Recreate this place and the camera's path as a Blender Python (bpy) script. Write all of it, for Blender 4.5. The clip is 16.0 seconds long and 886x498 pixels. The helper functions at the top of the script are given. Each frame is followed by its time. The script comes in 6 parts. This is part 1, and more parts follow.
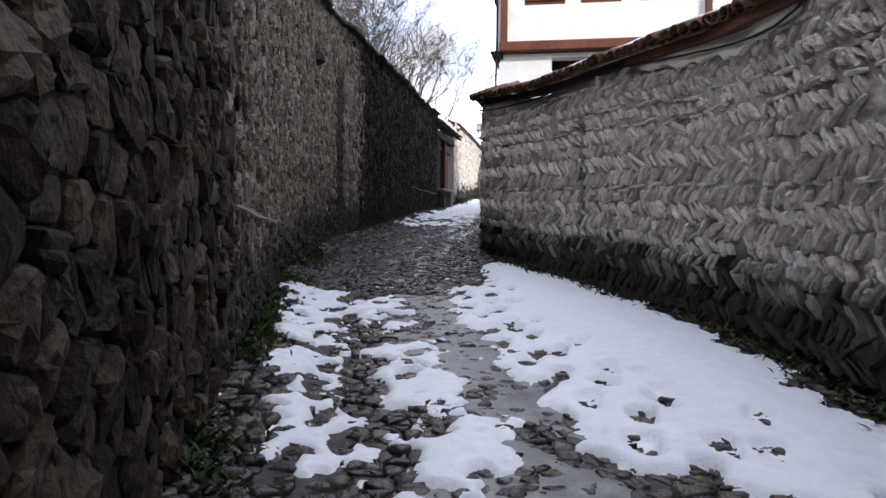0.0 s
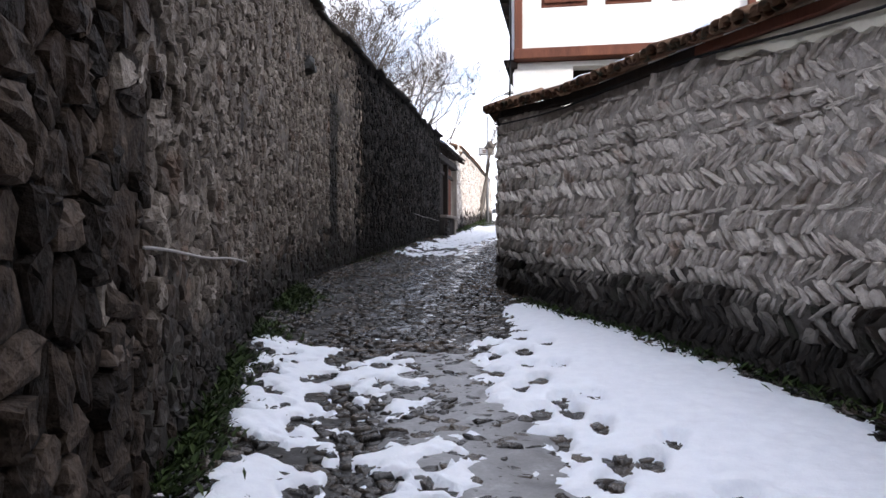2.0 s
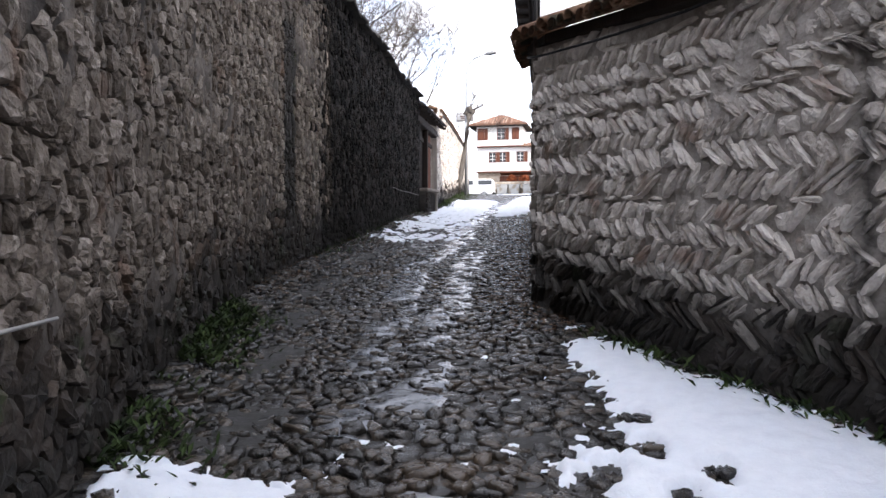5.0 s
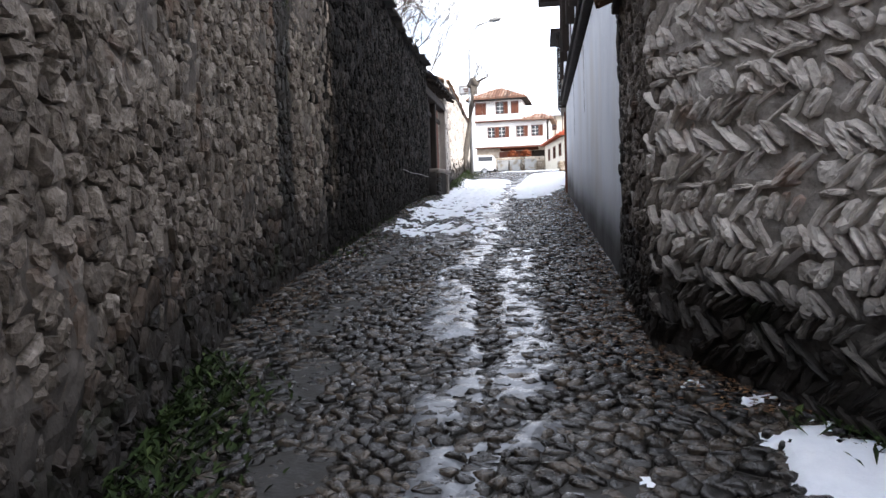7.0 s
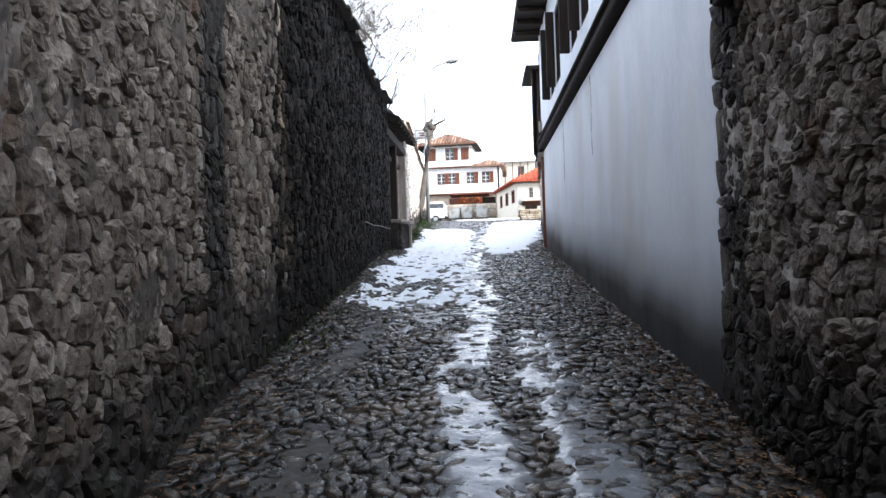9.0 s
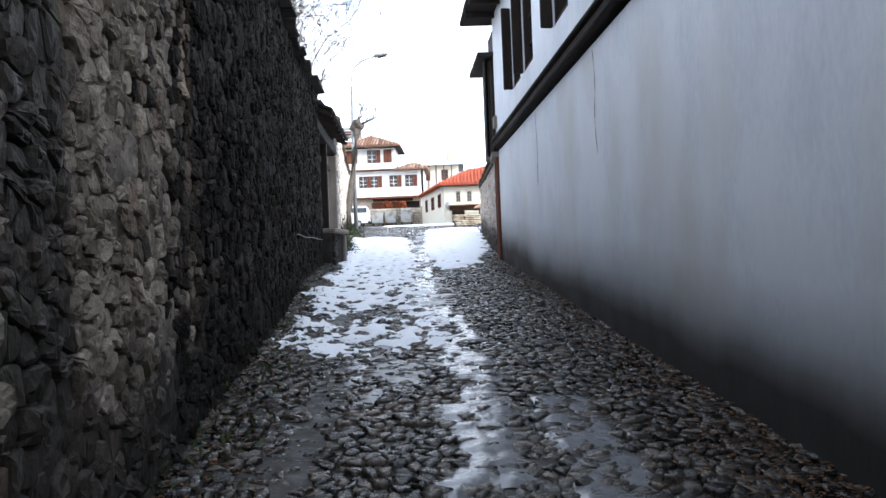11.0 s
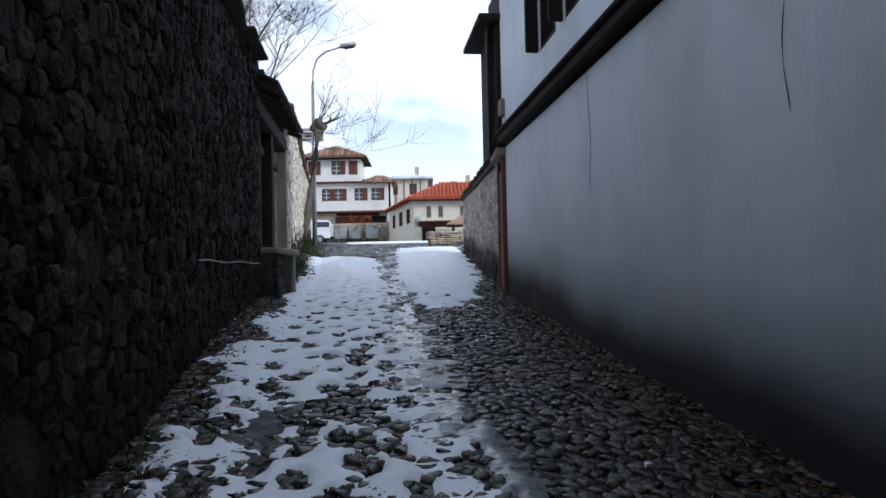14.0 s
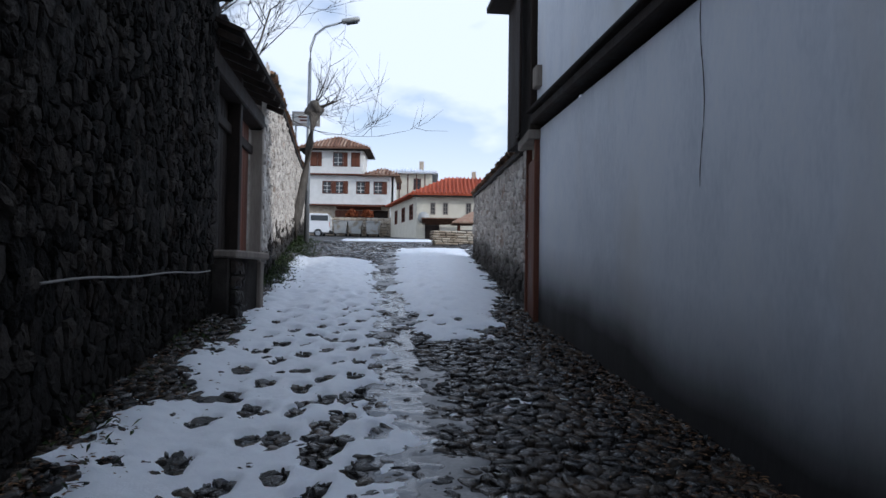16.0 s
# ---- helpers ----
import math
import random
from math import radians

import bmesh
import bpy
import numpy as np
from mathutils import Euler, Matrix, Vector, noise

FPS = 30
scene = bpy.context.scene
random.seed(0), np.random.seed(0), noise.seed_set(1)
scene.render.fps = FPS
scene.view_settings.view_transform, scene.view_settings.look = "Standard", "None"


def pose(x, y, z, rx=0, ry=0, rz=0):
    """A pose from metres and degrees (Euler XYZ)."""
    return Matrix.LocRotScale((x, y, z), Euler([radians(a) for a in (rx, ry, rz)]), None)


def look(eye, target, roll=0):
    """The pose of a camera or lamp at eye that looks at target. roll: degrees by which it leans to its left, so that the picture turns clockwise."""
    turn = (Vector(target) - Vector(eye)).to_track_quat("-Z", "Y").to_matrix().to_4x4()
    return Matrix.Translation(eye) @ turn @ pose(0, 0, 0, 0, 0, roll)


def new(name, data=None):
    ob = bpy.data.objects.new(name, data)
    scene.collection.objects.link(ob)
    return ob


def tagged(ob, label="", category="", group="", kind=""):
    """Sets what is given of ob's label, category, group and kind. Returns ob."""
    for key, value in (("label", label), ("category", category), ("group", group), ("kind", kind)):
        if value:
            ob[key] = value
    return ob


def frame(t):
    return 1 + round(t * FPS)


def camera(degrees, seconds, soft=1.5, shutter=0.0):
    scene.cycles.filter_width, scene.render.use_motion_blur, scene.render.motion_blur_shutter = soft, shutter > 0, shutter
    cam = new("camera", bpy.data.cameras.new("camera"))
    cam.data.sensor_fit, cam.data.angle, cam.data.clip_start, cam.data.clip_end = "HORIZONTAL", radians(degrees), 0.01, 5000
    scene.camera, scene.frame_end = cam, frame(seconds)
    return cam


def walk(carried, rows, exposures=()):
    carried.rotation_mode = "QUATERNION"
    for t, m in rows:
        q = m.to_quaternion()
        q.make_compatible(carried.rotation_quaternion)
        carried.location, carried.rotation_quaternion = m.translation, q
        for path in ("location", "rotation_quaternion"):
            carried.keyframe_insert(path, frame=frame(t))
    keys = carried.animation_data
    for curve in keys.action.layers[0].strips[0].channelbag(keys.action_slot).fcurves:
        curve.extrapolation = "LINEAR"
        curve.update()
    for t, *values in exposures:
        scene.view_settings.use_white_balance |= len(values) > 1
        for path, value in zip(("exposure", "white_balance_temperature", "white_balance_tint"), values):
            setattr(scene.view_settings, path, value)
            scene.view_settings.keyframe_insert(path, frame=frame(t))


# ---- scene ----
cam = camera(62.8, 16.0)
PATH = [
    (0, (-0.17, 0.259, 1.423), (-0.715, 2.183, 1.406), 0.5),
    (0.5, (-0.226, 0.469, 1.389), (-0.81, 2.38, 1.31), 1.5),
    (1, (-0.434, 0.901, 1.456), (-0.978, 2.824, 1.381), -0.4),
    (1.5, (-0.607, 1.469, 1.521), (-1.134, 3.398, 1.554), -0.2),
    (2, (-0.846, 2.0, 1.571), (-1.388, 3.925, 1.626), -0.0),
    (2.5, (-1.046, 2.532, 1.629), (-1.565, 4.463, 1.665), -0.5),
    (3, (-1.249, 3.178, 1.671), (-1.812, 5.097, 1.715), 1.4),
    (3.5, (-1.479, 3.755, 1.78), (-1.985, 5.69, 1.744), 0.2),
    (3.7, (-1.546, 4.014, 1.817), (-2.029, 5.955, 1.803), 0.6),
    (5.8, (-2.704, 6.163, 1.99), (-3.11, 8.12, 1.928), -1.2),
    (6, (-2.796, 6.391, 2.021), (-3.188, 8.351, 1.947), -1.4),
    (6.5, (-3.054, 7.01, 2.088), (-3.532, 8.951, 2.017), -1.2),
    (7, (-3.333, 7.619, 2.19), (-3.773, 9.568, 2.102), -1.6),
    (7.5, (-3.554, 8.278, 2.302), (-3.953, 10.237, 2.268), -2.2),
    (8, (-3.847, 8.802, 2.381), (-4.209, 10.769, 2.363), -2.5),
    (8.5, (-4.07, 9.393, 2.444), (-4.381, 11.369, 2.436), -1.6),
    (9, (-4.323, 9.964, 2.49), (-4.61, 11.943, 2.523), -1.7),
    (9.2, (-4.432, 10.201, 2.561), (-4.65, 12.189, 2.583), -2.7),
    (11.3, (-5.263, 12.724, 2.811), (-5.301, 14.723, 2.847), -2.8),
    (11.5, (-5.326, 13.017, 2.856), (-5.352, 15.017, 2.891), -3.3),
    (12, (-5.42, 13.801, 2.892), (-5.443, 15.801, 2.896), -2.9),
    (12.5, (-5.512, 14.385, 2.911), (-5.514, 16.385, 2.917), -3.0),
    (13, (-5.538, 15.109, 2.963), (-5.491, 17.108, 2.991), -2.7),
    (13.5, (-5.579, 15.819, 3.004), (-5.552, 17.817, 3.076), -1.2),
    (14, (-5.618, 16.545, 3.054), (-5.579, 18.544, 3.132), -1.2),
    (14.5, (-5.66, 17.237, 3.107), (-5.682, 19.235, 3.19), -0.4),
    (15, (-5.707, 17.857, 3.188), (-5.689, 19.857, 3.24), -2.5),
    (15.5, (-5.677, 18.612, 3.255), (-5.658, 20.611, 3.314), -1.5),
    (16, (-5.684, 19.251, 3.321), (-5.65, 21.249, 3.39), 0.8),
]
walk(cam, [(t, look(eye, target, roll)) for t, eye, target, roll in PATH],
     exposures=[(0, -0.6, 6400, 17), (3.5, -0.2, 6450, 17), (6, -0.15, 6500, 15), (7, -0.15, 6450, 14), (9, 0.0, 6200, 11), (11.5, -0.4, 6050, 10),
                (12.5, -0.8, 5900, 10), (14, -1.5, 5800, 10), (15, -1.75, 5750, 10), (16, -1.8, 5750, 10)])

# ---- light ----
SUN_DIR = Vector((0.80, -0.45, 0.40)).normalized()
world = bpy.data.worlds.new("sky")
scene.world = world
world.use_nodes = True
wn, wl = world.node_tree.nodes, world.node_tree.links
wn.clear()
w_out = wn.new("ShaderNodeOutputWorld")
w_bg = wn.new("ShaderNodeBackground")
w_sky = wn.new("ShaderNodeTexSky")
w_sky.sky_type, w_sky.sun_disc = "NISHITA", False
w_sky.sun_elevation = math.asin(SUN_DIR.z)
w_sky.sun_rotation = math.atan2(SUN_DIR.x, SUN_DIR.y)
w_sky.air_density, w_sky.dust_density, w_sky.ozone_density = 1.0, 2.0, 1.0
w_co = wn.new("ShaderNodeTexCoord")
w_map = wn.new("ShaderNodeMapping")
w_map.inputs["Scale"].default_value = (1.0, 1.0, 2.2)
w_noise = wn.new("ShaderNodeTexNoise")
w_noise.inputs["Scale"].default_value, w_noise.inputs["Detail"].default_value = 2.6, 8.0
w_ramp = wn.new("ShaderNodeValToRGB")
w_ramp.color_ramp.elements[0].position, w_ramp.color_ramp.elements[1].position = 0.42, 0.52
w_ramp.color_ramp.elements[0].color = (0.25, 0.25, 0.25, 1)
w_mix = wn.new("ShaderNodeMixRGB")
w_mix.inputs[2].default_value = (26.0, 27.3, 29.5, 1)
wl.new(w_co.outputs["Generated"], w_map.inputs["Vector"])
wl.new(w_map.outputs["Vector"], w_noise.inputs["Vector"])
wl.new(w_noise.outputs["Fac"], w_ramp.inputs["Fac"])
w_sep = wn.new("ShaderNodeSeparateXYZ")
wl.new(w_co.outputs["Generated"], w_sep.inputs[0])
w_haze = wn.new("ShaderNodeMapRange")
w_haze.inputs["From Min"].default_value, w_haze.inputs["From Max"].default_value = 0.10, 0.34
w_haze.inputs["To Min"].default_value, w_haze.inputs["To Max"].default_value = 1.0, 0.0
wl.new(w_sep.outputs["Z"], w_haze.inputs["Value"])
w_max = wn.new("ShaderNodeMath")
w_max.operation = "MAXIMUM"
wl.new(w_ramp.outputs["Color"], w_max.inputs[0])
wl.new(w_haze.outputs[0], w_max.inputs[1])
wl.new(w_max.outputs[0], w_mix.inputs["Fac"])
w_blue = wn.new("ShaderNodeMixRGB")
w_blue.blend_type = "MULTIPLY"
w_blue.inputs["Fac"].default_value, w_blue.inputs[2].default_value = 1.0, (3.2, 3.9, 4.4, 1)
wl.new(w_sky.outputs["Color"], w_blue.inputs[1])
wl.new(w_blue.outputs["Color"], w_mix.inputs[1])
wl.new(w_mix.outputs["Color"], w_bg.inputs["Color"])
wl.new(w_bg.outputs["Background"], w_out.inputs["Surface"])
w_bg.inputs["Strength"].default_value = 0.125
sun = new("sun", bpy.data.lights.new("sun", "SUN"))
sun.data.energy, sun.data.angle, sun.data.color = 5.0, radians(0.5), (1.0, 0.94, 0.85)
sun.matrix_basis = look((0, 0, 60), tuple(Vector((0, 0, 60)) - SUN_DIR))


# ---- materials ----
def ramp_node(nt, stops):
    r = nt.nodes.new("ShaderNodeValToRGB")
    e = r.color_ramp.elements
    while len(e) < len(stops):
        e.new(0.5)
    for el, (p, c) in zip(e, stops):
        el.position, el.color = p, (*c, 1)
    return r


def material(name, stops, scale=6.0, rough=(0.7, 0.95), bump=0.4, fine=40.0, pieces=False, spread=0.35, stain=None, stain_scale=1.2,
             stain_at=(0.5, 0.62), metal=0.0, stretch=(1, 1, 1), bump_dist=0.02, coat=0.0, spec=0.15):
    """Two scales of noise in world metres; pieces: each piece takes a tone of its own; stain: a second colour in blotches."""
    m = bpy.data.materials.new(name)
    m.use_nodes = True
    nt = m.node_tree
    n, l = nt.nodes, nt.links
    bsdf = n["Principled BSDF"]
    geo = n.new("ShaderNodeNewGeometry")
    mp = n.new("ShaderNodeMapping")
    mp.inputs["Scale"].default_value = stretch
    l.new(geo.outputs["Position"], mp.inputs["Vector"])
    a = n.new("ShaderNodeTexNoise")
    a.inputs["Scale"].default_value, a.inputs["Detail"].default_value, a.inputs["Roughness"].default_value = scale, 6.0, 0.62
    l.new(mp.outputs["Vector"], a.inputs["Vector"])
    b = n.new("ShaderNodeTexNoise")
    b.inputs["Scale"].default_value, b.inputs["Detail"].default_value = fine, 4.0
    l.new(mp.outputs["Vector"], b.inputs["Vector"])
    fac = a.outputs["Fac"]
    mixf = n.new("ShaderNodeMath")
    mixf.operation = "MULTIPLY_ADD"
    l.new(b.outputs["Fac"], mixf.inputs[0])
    mixf.inputs[1].default_value = 0.3
    sub = n.new("ShaderNodeMath")
    sub.operation = "SUBTRACT"
    l.new(fac, sub.inputs[0])
    sub.inputs[1].default_value = 0.15
    l.new(sub.outputs[0], mixf.inputs[2])
    fac = mixf.outputs[0]
    if pieces:
        oi = n.new("ShaderNodeObjectInfo")
        add = n.new("ShaderNodeMath")
        l.new(oi.outputs["Random"], add.inputs[0])
        l.new(geo.outputs["Random Per Island"], add.inputs[1])
        wnz = n.new("ShaderNodeTexWhiteNoise")
        wnz.noise_dimensions = "1D"
        l.new(add.outputs[0], wnz.inputs["W"])
        pm = n.new("ShaderNodeMath")
        pm.operation = "MULTIPLY_ADD"
        l.new(wnz.outputs["Value"], pm.inputs[0])
        pm.inputs[1].default_value = spread * 2
        sb = n.new("ShaderNodeMath")
        sb.operation = "SUBTRACT"
        l.new(fac, sb.inputs[0])
        sb.inputs[1].default_value = spread
        l.new(sb.outputs[0], pm.inputs[2])
        fac = pm.outputs[0]
    r = ramp_node(nt, stops)
    l.new(fac, r.inputs["Fac"])
    col = r.outputs["Color"]
    if stain:
        c = n.new("ShaderNodeTexNoise")
        c.inputs["Scale"].default_value, c.inputs["Detail"].default_value = stain_scale, 5.0
        l.new(mp.outputs["Vector"], c.inputs["Vector"])
        sr = ramp_node(nt, ((stain_at[0], (0, 0, 0)), (stain_at[1], (1, 1, 1))))
        l.new(c.outputs["Fac"], sr.inputs["Fac"])
        mx = n.new("ShaderNodeMixRGB")
        l.new(sr.outputs["Color"], mx.inputs["Fac"])
        l.new(col, mx.inputs[1])
        mx.inputs[2].default_value = (*stain, 1)
        col = mx.outputs["Color"]
    l.new(col, bsdf.inputs["Base Color"])
    rr = n.new("ShaderNodeMapRange")
    rr.inputs["To Min"].default_value, rr.inputs["To Max"].default_value = rough
    rr.inputs["From Min"].default_value, rr.inputs["From Max"].default_value = 0.3, 0.7
    l.new(a.outputs["Fac"], rr.inputs["Value"])
    l.new(rr.outputs[0], bsdf.inputs["Roughness"])
    bsdf.inputs["Metallic"].default_value = metal
    bsdf.inputs["Specular IOR Level"].default_value = spec
    bsdf.inputs["Coat Weight"].default_value = coat
    if bump:
        bp = n.new("ShaderNodeBump")
        bp.inputs["Strength"].default_value, bp.inputs["Distance"].default_value = bump, bump_dist
        l.new(mixf.outputs[0], bp.inputs["Height"])
        l.new(bp.outputs["Normal"], bsdf.inputs["Normal"])
    return m


def damp_and_shade_zone(m, stops, reach=1.0, wander=-0.35, runs=()):
    """Damp that has crept up from the street with a wandering edge, at wall feet deepened by shade put into the colour,
    and dark run-off streaks below leaks (y, half width, top).
    """
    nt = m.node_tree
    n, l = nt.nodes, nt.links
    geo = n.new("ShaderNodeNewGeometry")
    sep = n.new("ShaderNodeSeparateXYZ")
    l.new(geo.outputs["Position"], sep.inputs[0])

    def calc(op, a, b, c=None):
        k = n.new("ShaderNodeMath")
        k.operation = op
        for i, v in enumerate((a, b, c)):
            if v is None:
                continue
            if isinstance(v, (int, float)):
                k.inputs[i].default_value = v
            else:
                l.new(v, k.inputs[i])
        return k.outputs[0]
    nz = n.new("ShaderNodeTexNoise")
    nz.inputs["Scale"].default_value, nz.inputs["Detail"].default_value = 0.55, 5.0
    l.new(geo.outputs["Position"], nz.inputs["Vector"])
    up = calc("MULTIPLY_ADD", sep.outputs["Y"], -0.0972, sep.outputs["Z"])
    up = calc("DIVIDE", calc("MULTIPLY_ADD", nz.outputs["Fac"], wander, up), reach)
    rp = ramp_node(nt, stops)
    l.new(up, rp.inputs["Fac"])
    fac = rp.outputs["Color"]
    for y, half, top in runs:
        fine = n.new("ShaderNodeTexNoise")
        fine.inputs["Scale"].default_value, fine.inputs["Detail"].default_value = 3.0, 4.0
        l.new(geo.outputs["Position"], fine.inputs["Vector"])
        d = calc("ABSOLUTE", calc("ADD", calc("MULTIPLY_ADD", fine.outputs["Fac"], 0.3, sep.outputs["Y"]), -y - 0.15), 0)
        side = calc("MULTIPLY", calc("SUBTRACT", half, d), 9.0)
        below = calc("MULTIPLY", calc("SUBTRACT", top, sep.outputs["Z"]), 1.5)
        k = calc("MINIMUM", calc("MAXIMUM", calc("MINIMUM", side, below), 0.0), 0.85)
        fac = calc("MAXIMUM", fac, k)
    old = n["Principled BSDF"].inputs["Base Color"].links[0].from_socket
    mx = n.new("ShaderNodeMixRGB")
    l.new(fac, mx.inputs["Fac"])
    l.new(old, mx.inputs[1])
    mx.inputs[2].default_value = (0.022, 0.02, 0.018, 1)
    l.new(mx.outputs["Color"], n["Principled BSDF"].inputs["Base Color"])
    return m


def plaster_material():
    """White lime render: faint stains, and a dark damp zone with a wandering edge that has crept up from the street."""
    m = material("lime_plaster", ((0.25, (0.58, 0.61, 0.66)), (0.5, (0.72, 0.74, 0.78)), (0.8, (0.80, 0.80, 0.80))), 1.3, (0.55, 0.9), 0.3, 26.0,
                 stain=(0.60, 0.575, 0.55), stain_scale=0.8, stain_at=(0.5, 0.75), stretch=(1, 1, 0.45), spec=0.3)
    return damp_and_shade_zone(m, ((0.0, (0.98, 0.98, 0.98)), (0.12, (0.85, 0.85, 0.85)), (0.32, (0.48, 0.48, 0.48)), (0.6, (0.13, 0.13, 0.13)), (1.0, (0, 0, 0))), 1.25, -0.5)


# foot mask: damp, with the shade at the wall foot painted in
DAMP_SHADE_FOOT = ((0.0, (0.9, 0.9, 0.9)), (0.45, (0.7, 0.7, 0.7)), (0.7, (0.2, 0.2, 0.2)), (1.0, (0, 0, 0)))
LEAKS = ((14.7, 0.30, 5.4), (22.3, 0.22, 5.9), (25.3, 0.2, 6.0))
M_RUBBLE = material("rubble_stone", ((0.08, (0.024, 0.0195, 0.016)), (0.4, (0.105, 0.085, 0.069)), (0.65, (0.20, 0.168, 0.14)), (0.95, (0.42, 0.37, 0.325))), 14, (0.6, 0.9), 1.0, 45,
                    pieces=True, spread=0.2, stain=(0.13, 0.075, 0.05), stain_scale=2.2, stain_at=(0.6, 0.8), bump_dist=0.03)
M_BLACKISH = material("blackish_rubble_stone", ((0.1, (0.004, 0.0036, 0.0033)), (0.45, (0.015, 0.0132, 0.0118)), (0.9, (0.072, 0.063, 0.055))), 14, (0.6, 0.9), 1.0, 70,
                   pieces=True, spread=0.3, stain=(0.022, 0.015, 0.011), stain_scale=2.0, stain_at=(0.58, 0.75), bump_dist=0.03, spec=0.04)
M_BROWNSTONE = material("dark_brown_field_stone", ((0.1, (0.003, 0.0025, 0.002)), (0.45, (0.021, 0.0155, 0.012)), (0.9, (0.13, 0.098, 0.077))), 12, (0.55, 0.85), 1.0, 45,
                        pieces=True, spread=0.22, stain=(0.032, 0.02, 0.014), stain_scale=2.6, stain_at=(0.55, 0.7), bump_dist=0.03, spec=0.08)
M_BLACKISH_MORTAR = material("blackish_mortar", ((0.2, (0.008, 0.0072, 0.0065)), (0.55, (0.022, 0.0198, 0.0178)), (0.85, (0.06, 0.054, 0.048))), 9, (0.85, 1.0), 1.0, 45, bump_dist=0.04)
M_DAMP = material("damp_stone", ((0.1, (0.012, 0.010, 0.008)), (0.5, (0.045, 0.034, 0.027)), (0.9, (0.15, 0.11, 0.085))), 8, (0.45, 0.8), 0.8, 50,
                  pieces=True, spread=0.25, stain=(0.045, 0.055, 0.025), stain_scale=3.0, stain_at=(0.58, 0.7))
M_MORTAR_L = material("old_earth_mortar", ((0.2, (0.045, 0.038, 0.032)), (0.5, (0.12, 0.102, 0.088)), (0.85, (0.25, 0.22, 0.195))), 5, (0.85, 1.0), 1.0, 35,
                      stain=(0.04, 0.034, 0.03), stain_scale=1.5)
M_SLAB = material("grey_slab_stone", ((0.1, (0.16, 0.135, 0.112)), (0.4, (0.47, 0.42, 0.37)), (0.85, (0.74, 0.68, 0.61))), 14, (0.7, 0.95), 0.8, 60,
                  pieces=True, spread=0.18, stain=(0.30, 0.20, 0.15), stain_scale=2.4, stain_at=(0.6, 0.75))
M_MORTAR_R = material("grey_lime_mortar", ((0.2, (0.16, 0.137, 0.115)), (0.55, (0.38, 0.342, 0.305)), (0.85, (0.56, 0.515, 0.465))), 9, (0.85, 1.0), 0.9, 45,
                      stain=(0.10, 0.085, 0.075), stain_scale=1.3, stain_at=(0.55, 0.72))
# damp feet darkened further, foot shade put into the stone and mortar colour
damp_and_shade_zone(M_MORTAR_L, DAMP_SHADE_FOOT, 0.9, -0.4, LEAKS[:1])
damp_and_shade_zone(M_RUBBLE, DAMP_SHADE_FOOT, 0.8, -0.4, LEAKS[:1])
damp_and_shade_zone(M_DAMP, DAMP_SHADE_FOOT, 0.8, -0.4, LEAKS[:1])
damp_and_shade_zone(M_BLACKISH, DAMP_SHADE_FOOT, 0.7, -0.4, LEAKS[1:])
damp_and_shade_zone(M_MORTAR_R, DAMP_SHADE_FOOT, 0.8, -0.4, ((9.5, 0.09, 3.25),))
damp_and_shade_zone(M_SLAB, DAMP_SHADE_FOOT, 0.6, -0.5, ((9.5, 0.09, 3.25),))
M_COBBLE = material("wet_cobble_stone", ((0.1, (0.005, 0.0045, 0.004)), (0.5, (0.016, 0.0138, 0.0115)), (0.9, (0.095, 0.073, 0.054))), 11, (0.05, 0.36), 1.0, 60,
                    pieces=True, spread=0.25, stain=(0.075, 0.052, 0.034), stain_scale=1.1, stain_at=(0.6, 0.75), spec=0.5)
M_EARTH = material("wet_dark_earth", ((0.2, (0.006, 0.0055, 0.005)), (0.6, (0.018, 0.016, 0.013)), (0.9, (0.045, 0.038, 0.031))), 7, (0.4, 0.85), 0.8, 45, spec=0.5)
M_SNOW = material("old_snow", ((0.2, (0.70, 0.73, 0.79)), (0.6, (0.80, 0.83, 0.88)), (0.9, (0.85, 0.87, 0.91))), 9, (0.5, 0.8), 0.9, 80, bump_dist=0.012, spec=0.5)
M_SNOW.node_tree.nodes["Principled BSDF"].inputs["Subsurface Weight"].default_value = 0.15
M_SNOW.node_tree.nodes["Principled BSDF"].inputs["Subsurface Radius"].default_value = (0.02, 0.025, 0.03)
M_SLUSH = material("grey_slush_ice", ((0.2, (0.07, 0.07, 0.072)), (0.55, (0.20, 0.20, 0.205)), (0.85, (0.42, 0.43, 0.45))), 6, (0.25, 0.6), 0.8, 40, bump_dist=0.01, spec=0.5)
M_ICE = material("clear_wet_ice", ((0.2, (0.05, 0.052, 0.056)), (0.6, (0.12, 0.125, 0.135)), (0.9, (0.30, 0.31, 0.33))), 5, (0.04, 0.22), 0.8, 22, bump_dist=0.02, spec=0.5)
M_PLASTER = plaster_material()
M_WHITE = material("white_limewash", ((0.2, (0.62, 0.61, 0.58)), (0.6, (0.76, 0.75, 0.72)), (0.9, (0.82, 0.81, 0.79))), 2.0, (0.8, 0.95), 0.2, 25, stain=(0.60, 0.57, 0.52), stain_scale=0.6, stain_at=(0.6, 0.85))
M_CREAM = material("cream_render", ((0.2, (0.60, 0.55, 0.44)), (0.7, (0.74, 0.69, 0.58))), 1.4, (0.8, 0.95), 0.2, 20, stain=(0.5, 0.46, 0.38), stain_scale=0.8, stain_at=(0.58, 0.8))
M_BROWN = material("brown_stained_wood", ((0.2, (0.07, 0.028, 0.018)), (0.6, (0.15, 0.058, 0.036)), (0.9, (0.22, 0.095, 0.06))), 4, (0.5, 0.8), 0.4, 60, stretch=(1, 1, 0.25))
